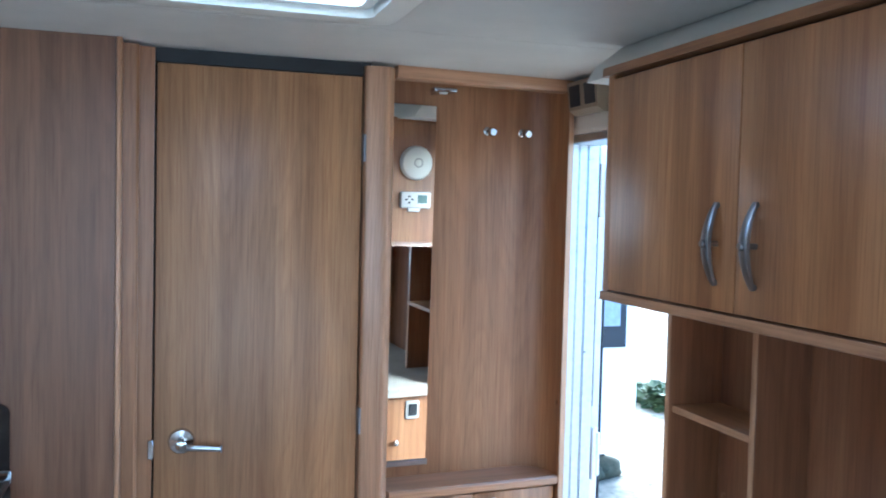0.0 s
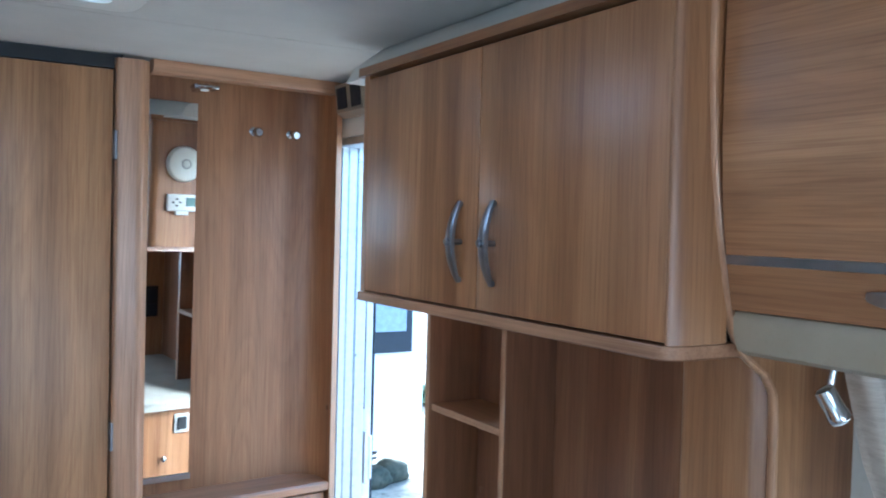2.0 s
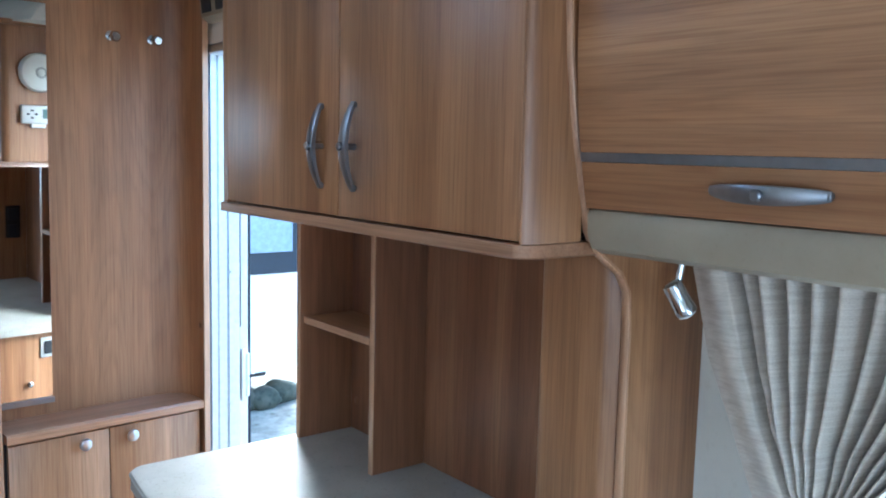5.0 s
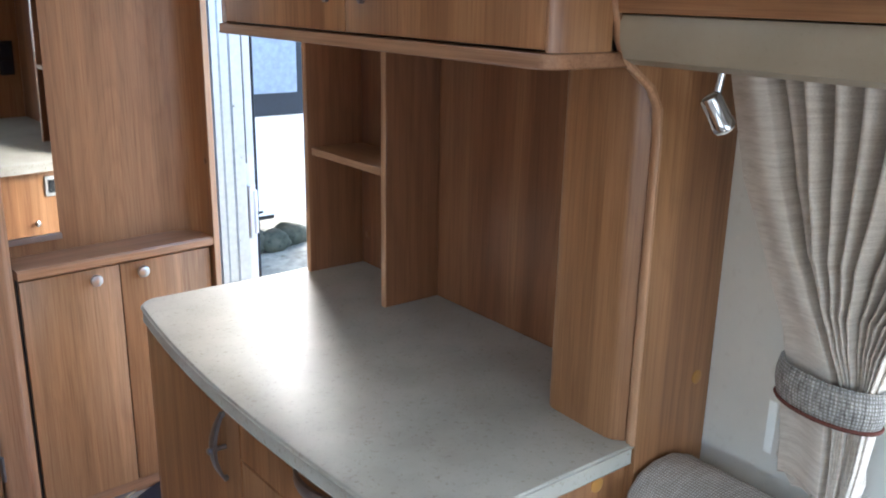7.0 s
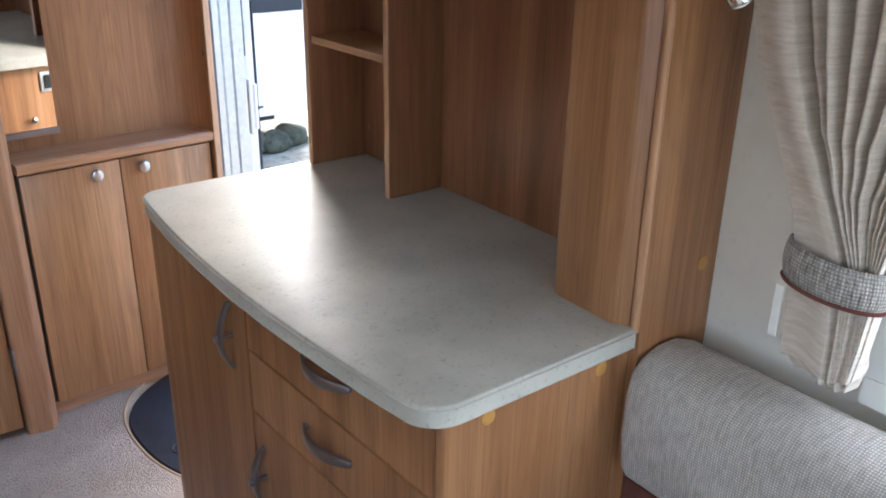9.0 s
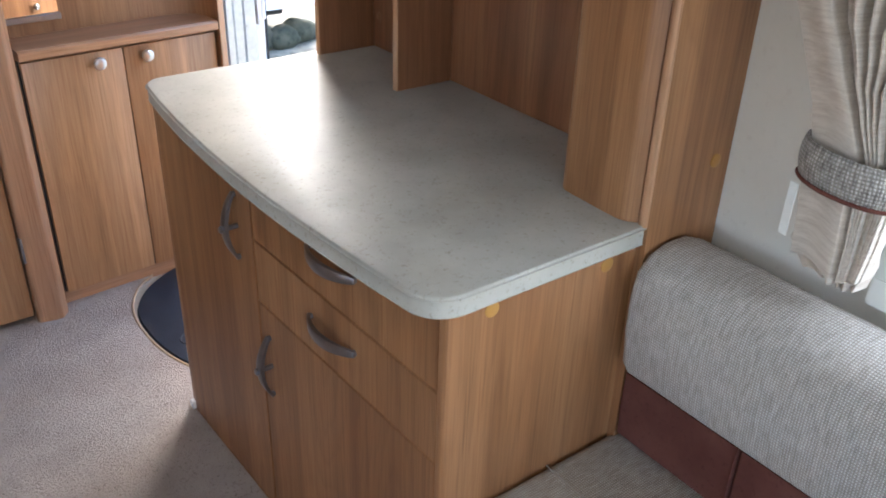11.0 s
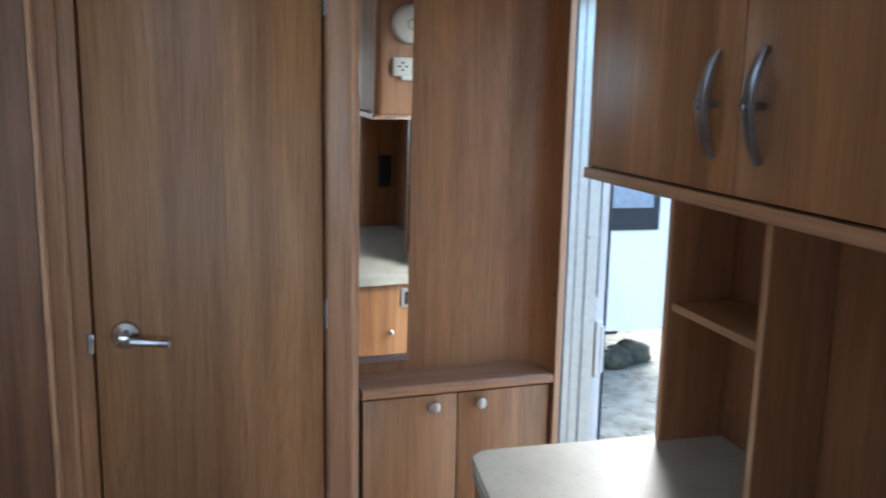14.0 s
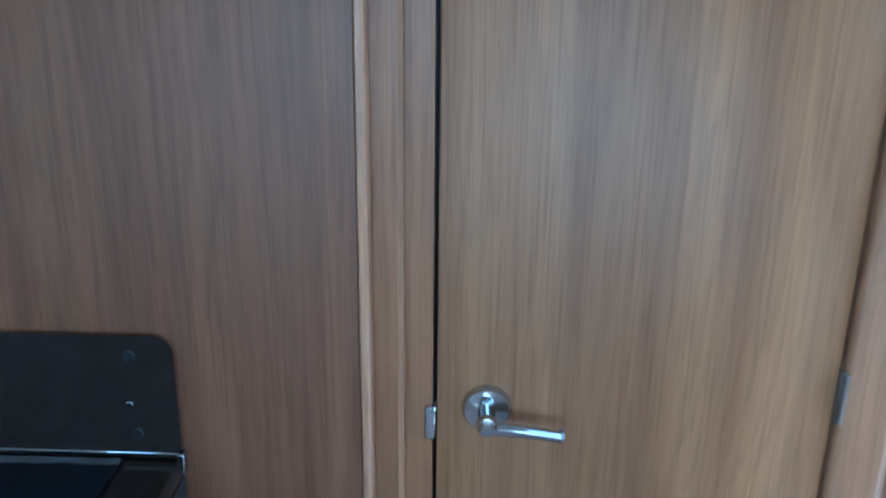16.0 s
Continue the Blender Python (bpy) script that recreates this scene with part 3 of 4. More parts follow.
part("near_jamb", box(1.2975, 1.4552, 0.0, 1.34, 1.475, 1.80, 0.002), ALU, ent)
part("head", box(1.225, 1.476, 1.775, 1.339, 2.143, 1.80, 0.003), ALU, ent)
part("head_board", prism([(1.2965, 1.8005), (1.222, 1.8005), (1.216, 1.815), (1.205, 1.950), (1.2965, 1.950)], "y", 1.476, 2.1275), CREAM, ent, "cream board above the entrance")
part("threshold", box(1.2975, 1.476, 0.0005, 1.345, 2.150, 0.012, 0.002), ALU, ent)

spk = thing("corner_speaker", (1.2, 2.05, 1.87), "small cream wedge speaker with a grey grille", "speaker")
part("housing", prism([(1.2045, 1.850), (1.190, 1.850), (1.170, 1.862), (1.160, 1.944), (1.2045, 1.9495)], "y", 1.845, 2.036, 0.004, 2), PADDED, spk)
for y0, y1 in ((1.955, 2.018), (1.862, 1.925)):
    part("grille", prism([(1.1675, 1.872), (1.1660, 1.872), (1.1590, 1.932), (1.1610, 1.932)], "y", y0, y1), RUBBER, spk, "dark recessed grille")

leaf = thing("door_2", (1.36, 2.13, 0), "white entrance door folded back against the outside wall", "door", kind="structure")
part("leaf", box(1.350, 2.182, 0.02, 1.382, 2.81, 1.80, 0.004, 2), SHELL, leaf)
part("edge_seal", box(1.3825, 2.178, 0.02, 1.388, 2.188, 1.80, 0.001), RUBBER, leaf, "black rubber seal")
part("edge_trim", box(1.3405, 2.158, 0.94, 1.3455, 2.1815, 1.80, 0.001), RUBBER, leaf, "dark rubber strip")
for z in (0.70, 1.55, 0.15):
    h = part("hinge", box(1.343, 2.146, z, 1.362, 2.1805, z + 0.17, 0.002), SHELL, leaf, "white hinge block")
    part("knuckle", rod((1.362, 2.150, z + 0.015), (1.362, 2.150, z + 0.155), 0.008), SHELL, h)
    part("latch", rod((1.366, 2.146, z + 0.08), (1.385, 2.144, z + 0.083), 0.004), BLACK, h)

# skirting and carpet with the bound cut-out at the entrance
def cut(t, a, above, below):
    c, q = math.cos(t), math.sin(t)
    return (1.27 + a * math.copysign(abs(c) ** 0.85, c), 1.80 + (above if q > 0 else below) * math.copysign(abs(q) ** 0.85, q))


curve = [cut(radians(a), 0.506, 0.365, 0.48) for a in range(92, 269, 4)]
curve = [(0.895, 2.072), (0.884, 2.056)] + [p for p in curve if p[1] < 2.045 and p[0] < 1.262]
outline = [(-0.86, YF), (1.262, YF), (1.262, curve[-1][1])] + list(reversed(curve)) + [(0.60, 2.0725), (0.60, 2.03), (-0.86, 2.03)]
structure("carpet", prism(outline, "z", 0.0, 0.009), CARPET, "mottled beige-brown cut pile carpet with curved cut-out", "carpet")
structure("carpet_binding", sweep([(*p, 0.008) for p in curve], disc_section(0.004, 8), (0, 0, 1)), BIND, "tan bound edge of the carpet cut-out", "trim")
mat = thing("door_mat", (1.05, 1.78, 0), "dark navy rubber-backed entrance mat on the floor", "mat")
m_out = [cut(radians(a), 0.496, 0.315, 0.468) for a in range(92, 269, 4)]
m_out = [p for p in m_out if p[0] < 1.26] + [(1.27, 1.335), (1.27, 2.11)]
part("mat_surface", prism(m_out, "z", 0.0005, 0.010, 0.003), MAT, mat)
part("swirl", sweep([(0.86 + 0.03 * math.cos(a / 5), 1.68 + 0.03 * math.sin(a / 5), 0.010) for a in range(0, 26)], disc_section(0.003, 6), (0, 0, 1)), RUBBER, mat)

# ---- dresser unit ----
# worktop with a gently bowed front and rounded corners
ZT = 0.832


def front_x(y):
    """The bowed front edge of the worktop."""
    return 0.716 + 0.14 * (y - 0.93) ** 2


r = 0.055
edge = [(front_x(y), y) for y in [0.43 + r + (1.433 - 2 * r - 0.43) * i / 16 for i in range(17)]]
near = [(edge[0][0] + r * (1 - math.cos(a)), 0.43 + r * (1 - math.sin(a))) for a in [math.pi / 2 * (1 - i / 8) for i in range(9)]]
far = [(edge[-1][0] + 0.045 * (1 - math.cos(a)), 1.433 - r + r * math.sin(a)) for a in [math.pi / 2 * i / 8 for i in range(9)]]
outline = near + edge[1:-1] + far + [(XR - 0.001, 1.433), (XR - 0.001, 0.4435), (1.1285, 0.4435), (1.1285, 0.4305)]
top = thing("worktop", (1.0, 0.9, ZT), "grey-beige stone-effect worktop with bowed front on the dresser", "worktop")
part("laminate_top", prism(outline, "z", ZT - 0.0045, ZT, 0.0035, 3), WORKTOP, top)
part("edge_band", prism(outline, "z", ZT - 0.031, ZT - 0.0046, 0.0012, 2), WORKTOP, top, "stone-effect edging band")

dresser = thing("dresser", (1.05, 0.9, 0), "wood laminate dresser with door, drawers and lower door", "cabinet")


def face_x(y):
    return 0.782 - (y - 0.461) * 0.030


part("end_panel", prism([(0.7825, 0.4597)] + arc(0.791, 0.452, 0.0085, 180, 270, 6) + [(XR - 0.002, 0.4435), (XR - 0.002, 0.4597)], "z", 0.0, ZT - 0.0315), WOOD, dresser)
part("far_panel", box(0.7545, 1.387, 0.0, XR - 0.002, 1.405, ZT - 0.0315, 0.0015), WOOD, dresser)
# Solid block, black in place of the shade inside the dresser.
part("carcass", prism([(face_x(0.4605) + 0.022, 0.4605), (XR - 0.002, 0.4605), (XR - 0.002, 1.3865), (face_x(1.3865) + 0.022, 1.3865)], "z", 0.0, ZT - 0.032), BLACK, dresser, "black block standing in for shade inside the cabinet")


def slab_front(y0, y1, z0, z1):
    return prism([(face_x(y0), y0), (face_x(y0) + 0.018, y0), (face_x(y1) + 0.018, y1), (face_x(y1), y1)], "z", z0, z1, 0.0025, 2)


def dresser_front(name, y0, y1, z0, z1, hy, hz, along, pin=True):
    f = part(name, slab_front(y0, y1, z0, z1), WOOD, dresser)
    bow_handle(f, (face_x(hy), hy, hz), (-1, -0.03, 0), along, 0.136, 0.022, pin)


YS = 0.990
# Black strips fill the joints to stand in for the shade in them.
for z0, z1, y0, y1 in ((0.6585, 0.6685, 0.4625, YS - 0.004), (0.530, 0.540, 0.4625, YS - 0.004)):
    part("shadow_gap", prism([(face_x(y0) + 0.007, y0), (face_x(y0) + 0.020, y0), (face_x(y1) + 0.020, y1), (face_x(y1) + 0.007, y1)], "z", z0 + 0.0018, z1 - 0.0016), BLACK, dresser, "black strip standing in for shade between the fronts")
part("shadow_gap", box(face_x(YS) + 0.007, YS - 0.0034, 0.012, face_x(YS) + 0.020, YS + 0.0034, ZT - 0.040, 0), BLACK, dresser, "black strip standing in for shade between the fronts")
dresser_front("tall_door", YS + 0.0036, 1.386, 0.012, ZT - 0.040, 1.050, 0.665, (0, 0, 1))
dresser_front("drawer", 0.4615, YS - 0.0036, 0.6665, ZT - 0.040, 0.723, 0.744, (0.04, -1, 0), False)
dresser_front("drawer", 0.4615, YS - 0.0036, 0.5380, 0.6605, 0.728, 0.609, (0.04, -1, 0), False)
dresser_front("lower_door", 0.4615, YS - 0.0036, 0.012, 0.5320, 0.954, 0.407, (0, 0, 1))
for x, z in ((0.856, 0.781), (1.072, 0.779)):
    part("screw_cap", lathe([(0.012, 0), (0.012, 0.0015), (0.009, 0.0025)], (x, 0.4436, z), (0, -1, 0), 18), CAP, dresser, "orange-brown screw cover cap")
# things on the end of the dresser, beside the entrance
part("power_switch", box(1.024, 1.4052, 0.705, 1.082, 1.414, 0.777, 0.006, 2), PLASTIC_G, dresser, "grey framed black rocker switch")
part("rocker", box(1.035, 1.4142, 0.718, 1.071, 1.418, 0.765, 0.003), BLACK, dresser)
part("end_knob", lathe([(0.005, 0), (0.005, 0.008), (0.010, 0.012), (0.010, 0.018), (0.004, 0.021)], (0.985, 1.4052, 0.615), (0, 1, 0), 16), CHROME, dresser)

part("foot_clip", box(0.746, 1.392, 0.009, 0.757, 1.410, 0.030, 0.002), PLASTIC_W, dresser, "white plastic foot clip")

# open shelf box standing on the worktop
shelf = thing("shelf_box", (1.22, 1.26, ZT), "tall open wood shelf box with one shelf on the worktop", "shelf")
ZB = 1.374
part("divider", box(1.150, 1.103, ZT + 0.0005, XR - 0.016, 1.119, ZB, 0.001), WOOD_SHADED, shelf)
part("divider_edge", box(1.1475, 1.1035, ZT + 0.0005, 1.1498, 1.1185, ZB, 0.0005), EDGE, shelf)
part("side", box(1.140, 1.397, ZT + 0.0005, XR - 0.016, 1.412, ZB, 0.001), WOOD_SHADED, shelf)
part("side_edge", box(1.1375, 1.3975, ZT + 0.0005, 1.1398, 1.4115, ZB, 0.0005), EDGE, shelf)
part("shelf_board", box(1.150, 1.1195, 1.106, XR - 0.016, 1.3965, 1.121, 0.001), WOOD_Y, shelf)
part("shelf_edge", box(1.1475, 1.1195, 1.106, 1.1498, 1.3965, 1.121, 0.0005), EDGE_Y, shelf)
part("screw_cap", lathe([(0.009, 0), (0.009, 0.0012), (0.007, 0.002)], (XR - 0.0156, 1.375, 0.905), (-1, 0, 0), 14), WOOD_SHADE_CAP, shelf, "brown screw cover cap")
part("back_panel", box(XR - 0.0155, 0.604, ZT + 0.0005, XR - 0.001, 1.412, ZB, 0.001), WOOD_SHADED, shelf)

# column between the dresser recess and the lounge
col = [(XR - 0.016, 0.604), (1.141, 0.604)] + arc(1.141, 0.576, 0.028, 90, 180, 6) + [(1.1105, 0.51), (1.1105, 0.470), (1.114, 0.457), (1.126, 0.4435), (XR - 0.016, 0.4435)]
structure("column", prism(col, "z", ZT + 0.0005, ZB), WOOD, "rounded wood column panel above the worktop", "column")

sock = thing("power_socket", (1.225, 0.604, 1.08), "black double power socket on the column side", "socket")
part("plate", box(1.195, 0.6042, 1.010, 1.255, 0.6125, 1.150, 0.004, 2), BLACK, sock)
for z in (1.045, 1.112):
    part("socket_face", box(1.203, 0.6127, z - 0.026, 1.247, 0.6155, z + 0.026, 0.003), RUBBER, sock)

# profiled end panel between dresser and lounge, from the seat to the ceiling
prof = [(XR - 0.001, 0.0), (1.132, 0.0), (1.132, 0.80), (1.130, 0.83), (1.129, 1.275), (1.125, 1.320), (1.106, 1.349), (1.078, 1.367), (1.056, 1.383), (1.040, 1.41), (1.026, 1.46), (1.008, 1.54), (0.994, 1.63), (0.985, 1.74), (0.983, 1.87), (0.986, ZC - 0.001), (XR - 0.001, ZC - 0.001)]
structure("end_panel", prism(prof, "y", 0.427, 0.443), WOOD, "wood end panel with a swept profile beside the lounge", "panel")


def offset_path(pts, d):
    out = []
    for i, p in enumerate(pts):
        a, b = Vector(pts[max(i - 1, 0)]), Vector(pts[min(i + 1, len(pts) - 1)])
        t = (b - a).normalized()
        out.append((p[0] - t.y * d, p[1] + t.x * d))
    return out


lip = offset_path(prof[3:16], 0.002)
structure("end_panel_edge", sweep([(x, 0.4345, z) for x, z in lip], [(-0.003, -0.007), (0.002, -0.007), (0.004, -0.004), (0.004, 0.004), (0.002, 0.007), (-0.003, 0.007)], (0, 1, 0)), EDGE, "pale rounded edging on the swept panel", "trim")
part("screw_cap", lathe([(0.011, 0), (0.011, 0.0015), (0.008, 0.0025)], (1.262, 0.4269, 0.905), (0, -1, 0), 18), CAP, bpy.data.objects["end_panel"], "orange-brown screw cover cap")

# overhead cabinet above the dresser
FX, CY0, CY1 = 0.926, 0.445, 1.345
over = thing("overhead_cabinet", (1.1, 0.9, 1.375), "wood overhead cabinet with two doors and bowed handles", "cabinet")
# Black block: its colour is the shade seen through the door gaps.
part("body", box(FX + 0.0195, 0.4472, 1.3945, XR - 0.001, CY1 - 0.030, 1.850, 0.001), BLACK, over, "black block standing in for shade inside the cabinet")
bottom = [(XR - 0.001, CY1), (FX - 0.002, CY1), (FX - 0.002, 0.458)] + [(FX - 0.002 + 0.042 * (1 - math.cos(a)), 0.4570 - 0.0220 * math.sin(a)) for a in [math.pi / 2 * i / 12 for i in range(1, 13)]] + [(XR - 0.001, 0.432)]
part("bottom_board", prism(bottom, "z", 1.3755, 1.394, 0.003), EDGE_Y, over, "pale-edged bottom board")
part("far_end", prism([(XR - 0.001, CY1 + 0.0135), (FX + 0.026, CY1 + 0.0135)] + arc(FX + 0.026, CY1 - 0.0105, 0.024, 90, 180, 6) + [(FX + 0.002, CY1 - 0.028), (XR - 0.001, CY1 - 0.028)], "z", 1.3945, 1.862), WOOD, over)
endpost = [(FX + 0.001, 0.4470)] + [(FX + 0.001 + 0.034 * (1 - math.cos(a)), 0.4460 - 0.0105 * math.sin(a)) for a in [math.pi / 2 * i / 12 for i in range(13)]] + [(FX + 0.101, 0.4355), (FX + 0.101, 0.4470)]
part("rounded_end", prism(endpost, "z", 1.3945, 1.862), WOOD, over)
part("top_board", prism([(XR - 0.001, CY1 + 0.013), (FX - 0.004, CY1 + 0.013), (FX - 0.004, 0.458)] + [(FX - 0.004 + 0.042 * (1 - math.cos(a)), 0.4570 - 0.0220 * math.sin(a)) for a in [math.pi / 2 * i / 12 for i in range(1, 13)]] + [(XR - 0.001, 0.435)], "z", 1.852, 1.872, 0.003), WOOD_Y, over)
ym = 0.884
for y0, y1, hy in ((0.4475, ym - 0.0015, 0.833), (ym + 0.0015, CY1 - 0.030, 0.936)):
    d = part("cabinet_door", box(FX, y0, 1.398, FX + 0.018, y1, 1.843, 0.0015, 2), WOOD, over)
    bow_handle(d, (FX, hy, 1.512), (-1, 0, 0), (0, 0, 1), 0.14, 0.019)

al = thing("smoke_alarm", (1.06, CY1 + 0.014, 1.70), "round white smoke alarm on the cabinet end", "smoke alarm")
part("body", lathe([(0.066, 0), (0.066, 0.012), (0.060, 0.022), (0.046, 0.027), (0.019, 0.029), (0.018, 0.027)], (1.047, CY1 + 0.0136, 1.700), (0, 1, 0), 36), PLASTIC_W, al)
part("test_button", lathe([(0.013, 0.0265), (0.013, 0.031), (0.010, 0.033)], (1.047, CY1 + 0.0136, 1.700), (0, 1, 0), 20), PLASTIC_W, al)
part("sounder_ring", lathe([(0.019, 0.0292), (0.019, 0.0305), (0.016, 0.0305), (0.0155, 0.0285)], (1.047, CY1 + 0.0136, 1.700), (0, 1, 0), 28), PLASTIC_G, al)
th = thing("control_panel", (1.035, CY1 + 0.014, 1.60), "white heating control panel with display and buttons", "control panel")
part("case", box(0.985, CY1 + 0.0136, 1.526, 1.112, CY1 + 0.030, 1.589, 0.006, 3), PLASTIC_W, th)
part("display", box(1.055, CY1 + 0.0302, 1.545, 1.095, CY1 + 0.0315, 1.577, 0.0008), LCD, th)
for dx, dz in ((0, 0.012), (0, -0.012), (0.013, 0), (-0.013, 0)):
    part("button", box(1.020 + dx - 0.005, CY1 + 0.0302, 1.559 + dz - 0.003, 1.020 + dx + 0.005, CY1 + 0.032, 1.559 + dz + 0.003, 0.0006), BLACK, th)
part("slider", box(1.018, CY1 + 0.0136, 1.512, 1.068, CY1 + 0.026, 1.5285, 0.002), PLASTIC_W, th)

# ---- lounge locker, lamp, curtain ----
lock = thing("lounge_locker", (1.12, -0.5, 1.38), "wood roof locker with level grain and silver strip", "locker")


def lock_x(z):
    """The swept front of the locker."""
    return 0.995 + 0.5 * max(0.0, 1.68 - z) ** 2


LY0, LY1 = -1.75, 0.4235


def skin(z0, z1, out, thick, n=8):
    zs = [z0 + (z1 - z0) * i / n for i in range(n + 1)]
    return prism([(lock_x(z) - out, z) for z in zs] + [(lock_x(z) - out + thick, z) for z in reversed(zs)], "y", LY0, LY1 - 0.002)


part("upper_front", skin(1.512, 1.875, 0.004, 0.018), WOOD_Y, lock)
part("silver_strip", skin(1.500, 1.5115, 0.0045, 0.018, 2), SATIN, lock, "brushed silver strip")
part("lower_front", skin(1.4405, 1.4995, 0.004, 0.018, 4), WOOD_Y, lock)
band = [(1.028, 1.438), (1.024, 1.430), (1.026, 1.405), (1.035, 1.387), (1.055, 1.379), (1.10, 1.376), (1.10, 1.438)]
part("padded_pelmet", prism(band, "y", LY0, LY1 - 0.001), PADDED, lock, "padded cream vinyl pelmet")
# Black core takes the place of shade inside the locker.
part("carcass", prism([(1.050, 1.440), (XR - 0.001, 1.440), (XR - 0.001, 1.90), (1.03, 1.90)], "y", LY0, LY1 - 0.003), BLACK, lock, "black block standing in for shade inside the locker")
part("underside", box(1.101, LY0, 1.380, XR - 0.001, LY1 - 0.001, 1.392, 0.001), CREAM, lock)
bow_handle(lock, (lock_x(1.476) - 0.004, 0.158, 1.474), (-1, 0, -0.12), (0, 1, 0), 0.138, 0.016)
structure("locker_cornice", prism([(XR, 1.901), (1.0, 1.901), (1.015, 1.92), (1.05, ZC), (XR, ZC)], "y", LY0, LY1 - 0.001), CEILING, "pale cornice above the lounge locker", "trim")

spot = thing("spot_lamp", (1.10, 0.305, 1.376), "small chrome adjustable spotlight under the locker", "lamp")
part("stem", rod((1.104, 0.330, 1.379), (1.100, 0.332, 1.348), 0.005), CHROME, spot)
axis = Vector((-0.42, 0.30, 0.86)).normalized()
part("head", lathe([(0.008, 0.044), (0.0125, 0.042), (0.0135, 0.036), (0.0135, 0.010), (0.0145, 0.008), (0.0145, 0.0), (0.012, -0.002)], Vector((1.102, 0.318, 1.312)), axis, 24), CHROME, spot)
part("lens", lathe([(0.0117, 0.0), (0.0117, -0.003), (0.008, -0.005)], Vector((1.102, 0.318, 1.3115)), axis, 20), PLASTIC_W, spot)


def curtain_sheet(rows, folds, seed, x, n=440):
    """A gathered curtain: rows of (z, y0, y1, depth, share of the plain leading panel), folds side by side that narrow to the tie."""
    rnd = random.Random(seed)
    phase = [rnd.uniform(-0.5, 0.5) for _ in range(folds + 2)]
    amp = [rnd.uniform(1.3, 2.1) for _ in range(folds + 2)]
    bm = bmesh.new()
    uvl = bm.loops.layers.uv.new("metres")
    zs = []
    for a, b in zip(rows, rows[1:]):
        zs += [tuple(p + (q - p) * i / 12 for p, q in zip(a, b)) for i in range(12)]
    zs.append(rows[-1])
    grid = []
    for z, y0, y1, dep, flat in zs:
        line = []
        for j in range(n + 1):
            u = j / n
            u = u / 0.25 * flat if u < 0.25 else flat + (u - 0.25) / 0.75 * (1 - flat)
            if u < flat:
                s = u / flat
                w = 1.0 - 1.75 * min(1.0, (1 - s) * 9) ** 0.5 + 0.35 * (1 - s) ** 3 - 0.12 * math.sin(6 * s + 3 * z)
                am = 1.0
            else:
                f = (u - flat) / (1 - flat) * folds
                k = int(min(f, folds - 1e-6))
                f = min(1.0, max(0.0, f - k))
                w = 1.0 - amp[k] * math.sin(math.pi * f ** (1.0 + 0.4 * phase[k])) ** 0.9
                am = 1.0
            y = y0 + (y1 - y0) * u
            line.append(bm.verts.new((x + dep * am * w + 0.003 * math.sin(9 * z + 5 * u), y, z + 0.005 * math.sin(7 * u))))
        grid.append(line)
    for i, (a, b) in enumerate(zip(grid, grid[1:])):
        for j in range(n):
            f = bm.faces.new((a[j], a[j + 1], b[j + 1], b[j]))
            for lp, (ii, jj) in zip(f.loops, ((i, j), (i, j + 1), (i + 1, j + 1), (i + 1, j))):
                lp[uvl].uv = (jj / n * 1.1, zs[ii][0])
    return bm


def thicken(ob, t):
    m = ob.modifiers.new("cloth_thickness", "SOLIDIFY")
    m.thickness, m.offset = t, 0.0
    return ob


cur = thing("curtain", (1.22, 0.15, 0.85), "beige slubbed curtain gathered by a woven tieback", "curtain")
thicken(part("drape", curtain_sheet([(1.384, 0.380, -0.13, 0.034, 0.12), (1.24, 0.338, -0.03, 0.034, 0.18), (1.16, 0.300, 0.045, 0.031, 0.22), (1.10, 0.276, 0.098, 0.025, 0.33), (1.06, 0.260, 0.118, 0.020, 0.44), (1.015, 0.251, 0.131, 0.015, 0.62), (0.965, 0.252, 0.133, 0.013, 0.62), (0.90, 0.246, 0.138, 0.012, 0.68), (0.856, 0.242, 0.143, 0.013, 0.72)], 12, 4, 1.200), CURTAIN, cur), 0.0022)
thicken(part("hem_layer", curtain_sheet([(0.93, 0.238, 0.15, 0.010, 0.5), (0.872, 0.254, 0.14, 0.012, 0.5), (0.838, 0.226, 0.147, 0.012, 0.45)], 4, 9, 1.212), CURTAIN, cur), 0.0022)


def loop_band(cy, cz, x, hw, hd, h, tilt):
    bm = bmesh.new()
    uvl = bm.loops.layers.uv.new("metres")
    n, k = 40, 6
    g = []
    for i in range(k + 1):
        z = cz - h / 2 + h * i / k
        bulge = 0.004 * math.sin(math.pi * i / k)
        g.append([bm.verts.new((x + (hd + bulge) * math.cos(2 * math.pi * j / n), cy + (hw + bulge) * math.sin(2 * math.pi * j / n), z + tilt * math.sin(2 * math.pi * j / n))) for j in range(n)])
    for i in range(k):
        for j in range(n):
            q = (j + 1) % n
            f = bm.faces.new((g[i][j], g[i][q], g[i + 1][q], g[i + 1][j]))
            for lp, (a, b) in zip(f.loops, ((i, j), (i, j + 1), (i + 1, j + 1), (i + 1, j))):
                lp[uvl].uv = (b / n * 0.42, a / k * h)
    return bm


tie = part("tieback", loop_band(0.193, 0.993, 1.203, 0.066, 0.038, 0.050, 0.004), BAND, cur, "grey-brown ribbed woven tieback")
thicken(tie, 0.003)
part("piping", sweep([(1.203 + 0.040 * math.cos(a * math.pi / 20), 0.193 + 0.068 * math.sin(a * math.pi / 20), 0.967 + 0.004 * math.sin(a * math.pi / 20)) for a in range(41)], disc_section(0.003, 6), (0, 0, 1)), SUEDE, tie, "dark brown piping")
